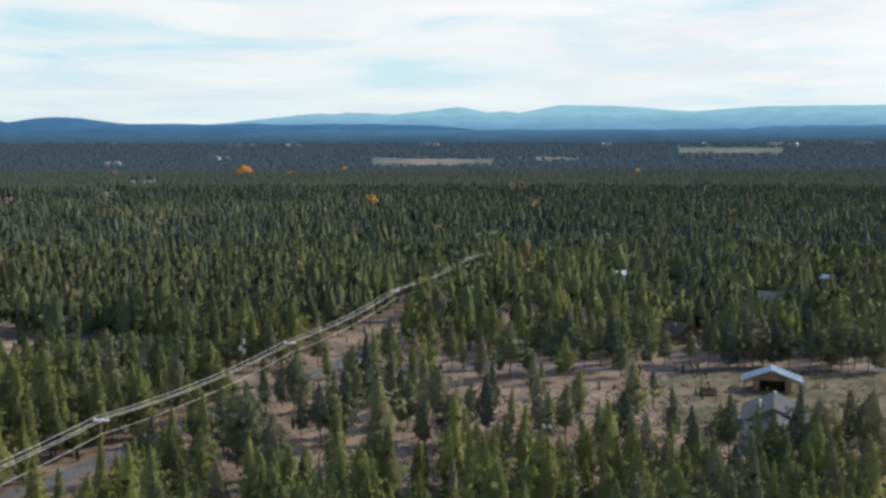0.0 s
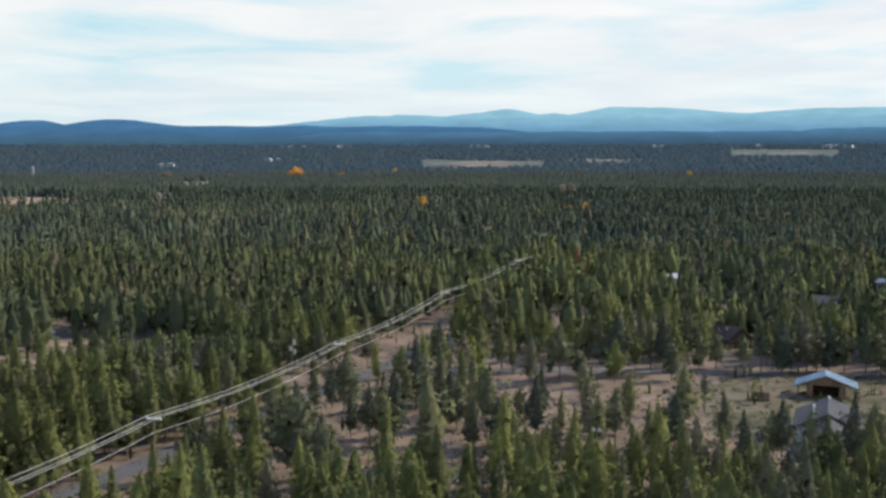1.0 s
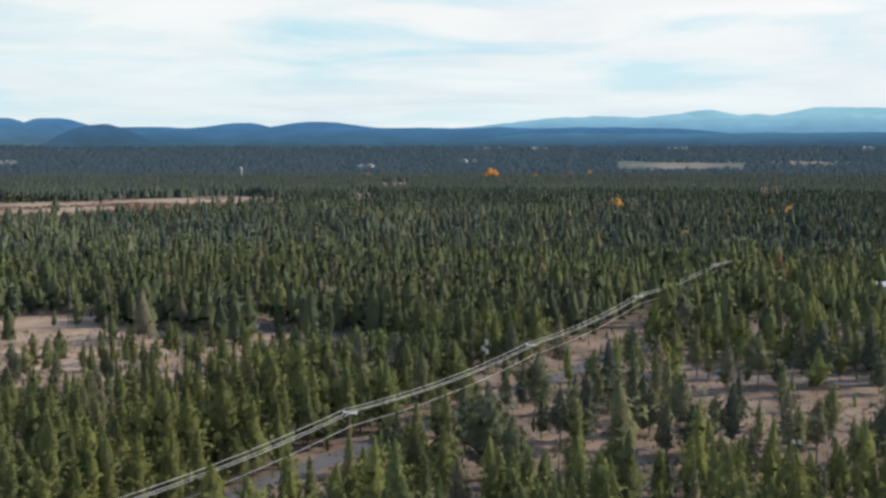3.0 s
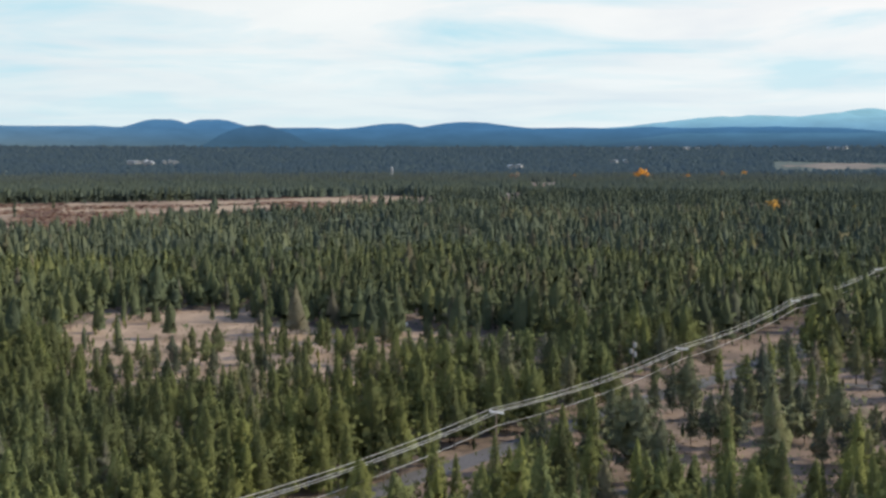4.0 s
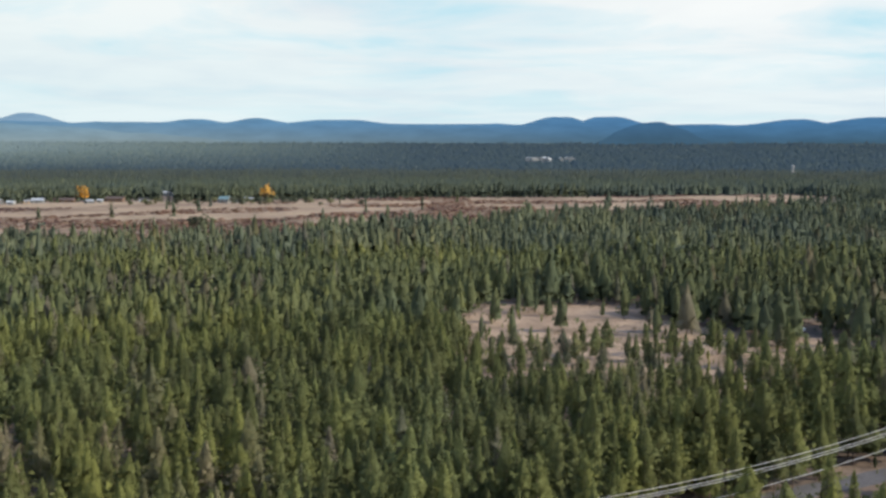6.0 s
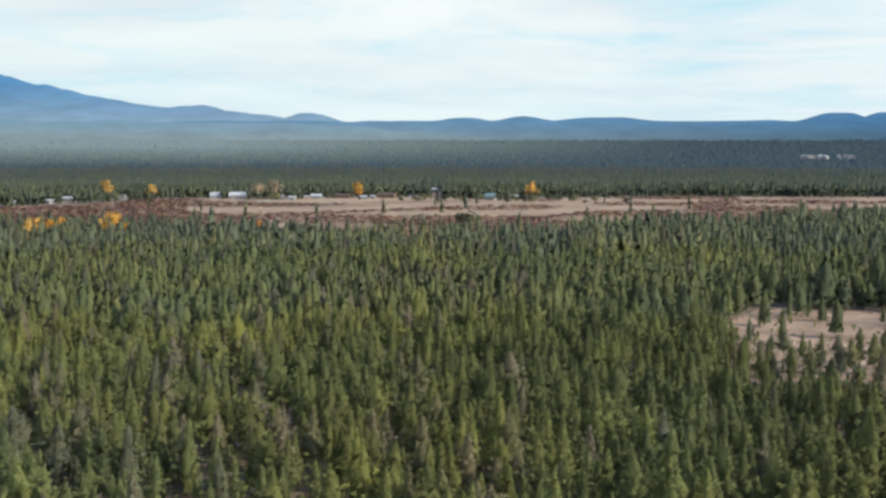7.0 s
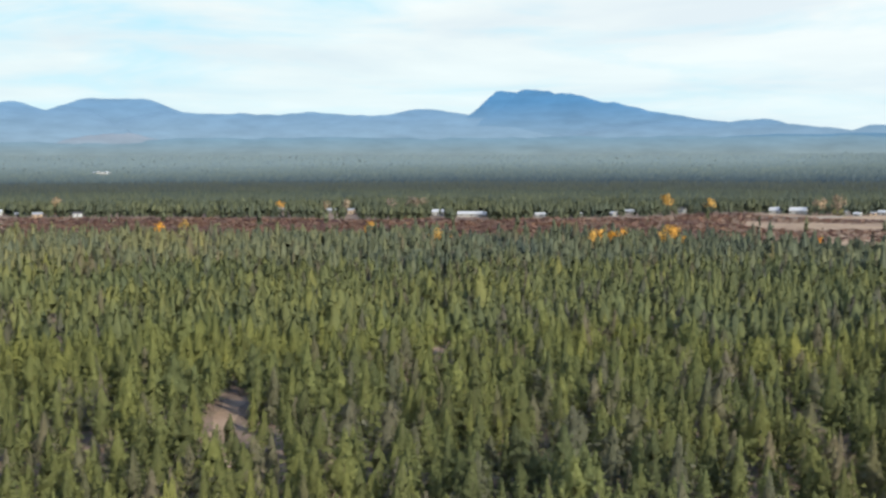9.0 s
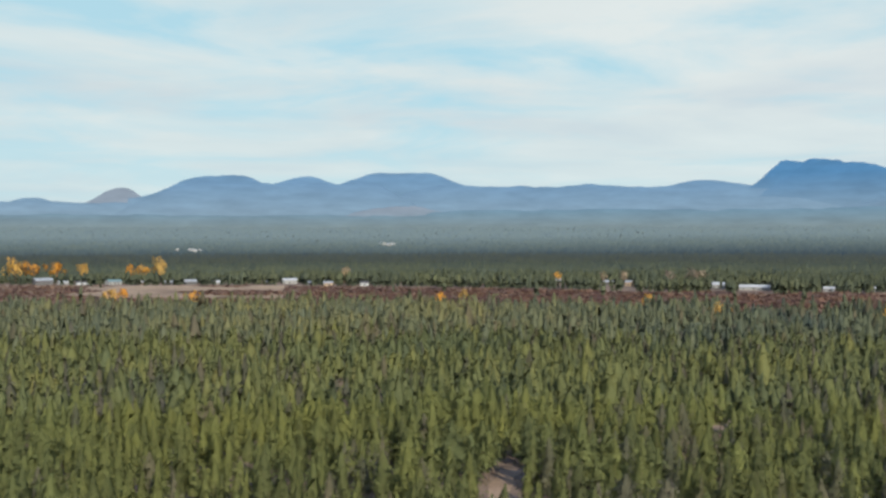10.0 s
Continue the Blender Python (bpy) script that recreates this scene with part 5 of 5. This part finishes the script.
def crown_mesh(g, mat, n=260):
    vs, fs = [], []
    blobs = [(g.normal(0, 0.17), g.normal(0, 0.17), g.uniform(0.38, 0.85), g.uniform(0.12, 0.22)) for _ in range(9)]
    for k in range(n):
        bx_, by_, bz_, br = blobs[k % len(blobs)]
        u = g.normal(0, 1, 3)
        u /= np.linalg.norm(u)
        c = np.array([bx_, by_, bz_]) + u * br * g.uniform(0.7, 1.1)
        b = len(vs)
        w = u + g.normal(0, 0.35, 3)
        e1 = np.cross(w, (0.3, 0.2, 1.0))
        e1 /= np.linalg.norm(e1)
        e2 = np.cross(w, e1)
        for q in range(3):
            t = 2.1 * q + g.normal(0, 0.4)
            vs.append(tuple(c + g.uniform(0.035, 0.065) * (e1 * math.cos(t) + e2 * math.sin(t))))
        fs.append((b, b + 1, b + 2))
    vs = np.array(vs)
    return mesh_of("crown", vs, fs, [mat], normals=leafy(vs - (0, 0, 0.3)))


g = np.random.default_rng(77)
BROAD = []
for k in range(8):
    mat = gold_leaves if k < 5 else bare_twigs
    bm = bmesh.new()
    rod(bm, (0, 0, -0.01), (0, 0, 0.5), 0.022, 0.014, 7)
    for _ in range(6):
        a = g.random() * 6.28
        z = g.uniform(0.25, 0.5)
        rod(bm, (0, 0, z), (0.2 * math.cos(a), 0.2 * math.sin(a), z + g.uniform(0.15, 0.32)), 0.012, 0.003, 5)
    BROAD.append((crown_mesh(g, mat), finish(bm, "trunk", bark)))


def broadleaf(az, d, h, k):
    x, y, _ = polar(az, d)
    gold = k < 5
    root = empty("aspen_tree" if gold else "bare_tree", pose(x, y, float(rise(d)), 0, 0, g.uniform(0, 360)), "golden orange autumn aspen beside dark pines" if gold else "bare greyish broadleaf tree in autumn", "tree", "autumn trees")
    for nm, me in zip(("crown", "trunk"), BROAD[k]):
        ob = new(nm, me)
        ob.parent = root
        ob.scale = (h * 0.95, h * 0.95, h)


GOLD_AT = [
    (72.0, 655, 15), (71.6, 660, 13), (70.9, 660, 15), (68.2, 640, 18), (68.7, 665, 12), (61.3, 690, 9), (79.9, 650, 14), (79.5, 655, 13), (79.2, 648, 11), (83.0, 740, 14),
    (93.3, 770, 14), (92.1, 860, 11), (105.5, 840, 13), (109.2, 870, 13), (108.7, 870, 13), (109.6, 872, 12),
    (113.6, 1300, 22), (112.8, 1300, 21), (111.8, 1300, 19), (110.6, 1300, 17), (108.4, 1290, 17), (107.0, 1290, 22), (107.7, 1295, 17),
    (68.4, 1190, 21), (66.4, 1150, 17), (56.3, 1170, 19), (47.8, 1175, 18), (87.5, 1215, 14),
]
for k, (az, d, h) in enumerate(GOLD_AT):
    broadleaf(az, d, h * (1.3 if d > 1280 else 1.0), k % 5)
for k, (az, d, h) in enumerate(((9.85, 2280, 29), (9.65, 2290, 25), (7.6, 2250, 18), (4.9, 2600, 20), (3.55, 930, 17), (3.45, 933, 15), (0.0, 950, 12), (-4.2, 840, 17), (-9.6, 2300, 19), (13.0, 2300, 14))):
    broadleaf(az, d, h, k % 5)
for k, (az, d, h) in enumerate(((60.4, 1165, 21), (61.3, 1168, 19), (98.1, 1215, 19), (82.0, 1125, 18), (80.7, 1130, 22), (84.3, 1165, 16), (85.2, 1190, 14), (4.2, 940, 17), (2.9, 940, 18), (-3.8, 1180, 22), (16.0, 2100, 24), (5.9, 2500, 22))):
    broadleaf(az, d, h, 5 + k % 3)

# dark junipers and young pines on the dry meadow
SHRUBS = []
for k in range(5):
    bm = bmesh.new()
    rod(bm, (0, 0, -0.01), (0, 0, 0.5), 0.03, 0.015, 6)
    SHRUBS.append((crown_mesh(g, needles_thing, 520), finish(bm, "trunk", bark)))
for k, (az, d, h, w) in enumerate(((53.6, 1120, 5, 6), (53.3, 1105, 4, 6), (53.0, 1130, 5, 7), (52.4, 1090, 4, 5), (52.0, 1115, 6, 7), (51.5, 1120, 6, 6), (51.1, 1112, 4, 6), (50.3, 1128, 6, 6), (49.4, 1128, 6, 8), (48.9, 1085, 6, 7), (48.8, 1125, 6, 7),
                                    (48.5, 1120, 5, 7), (48.0, 1090, 6, 8), (47.6, 1105, 6, 8), (46.9, 1120, 6, 8), (46.4, 1120, 6, 7), (45.6, 1120, 6, 8), (45.1, 1078, 3, 4), (44.6, 1120, 5, 6), (43.0, 1090, 5, 6), (54.2, 1100, 4, 5), (60.4, 1120, 10, 9),
                                    (68.1, 1135, 12, 11), (67.4, 1150, 11, 9), (66.5, 1120, 9, 8), (72.8, 1085, 5, 7), (75.8, 1072, 7, 9), (77.0, 1078, 9, 11), (50.9, 705, 15, 11))):
    x, y, _ = polar(az, d)
    root = empty("juniper", pose(x, y, 0, 0, 0, 47 * k), "rounded dark green juniper on a straw meadow", "tree", "junipers on the meadow")
    for nm, me in zip(("crown", "trunk"), SHRUBS[k % 5]):
        ob = new(nm, me)
        ob.parent, ob.scale = root, (w * 1.6, w * 1.6, h * (1.55 if h < 10 else 1.15))
        ob.location.z = -0.25 * h if nm == "crown" else 0

# a white paddock fence before the farm
root = empty("paddock_fence", pose(0, 0, 0), "white rail fence round a paddock on a meadow", "fence")
fx = [Vector(polar(64.0, 1085)), Vector(polar(62.6, 1078)), Vector(polar(61.3, 1090)), Vector(polar(60.2, 1120))]
for p, q in zip(fx, fx[1:]):
    n = 9
    for i in range(n):
        c = p.lerp(q, i / n)
        bm = bmesh.new()
        box(bm, c.x - 0.12, c.x + 0.12, c.y - 0.12, c.y + 0.12, 0, 1.6)
        part("post", bm, white_wall, root)
    for z in (0.6, 1.05, 1.5):
        bm = bmesh.new()
        rod(bm, (p.x, p.y, z), (q.x, q.y, z), 0.13, 0.13, 5)
        part("rail", bm, white_wall, root)
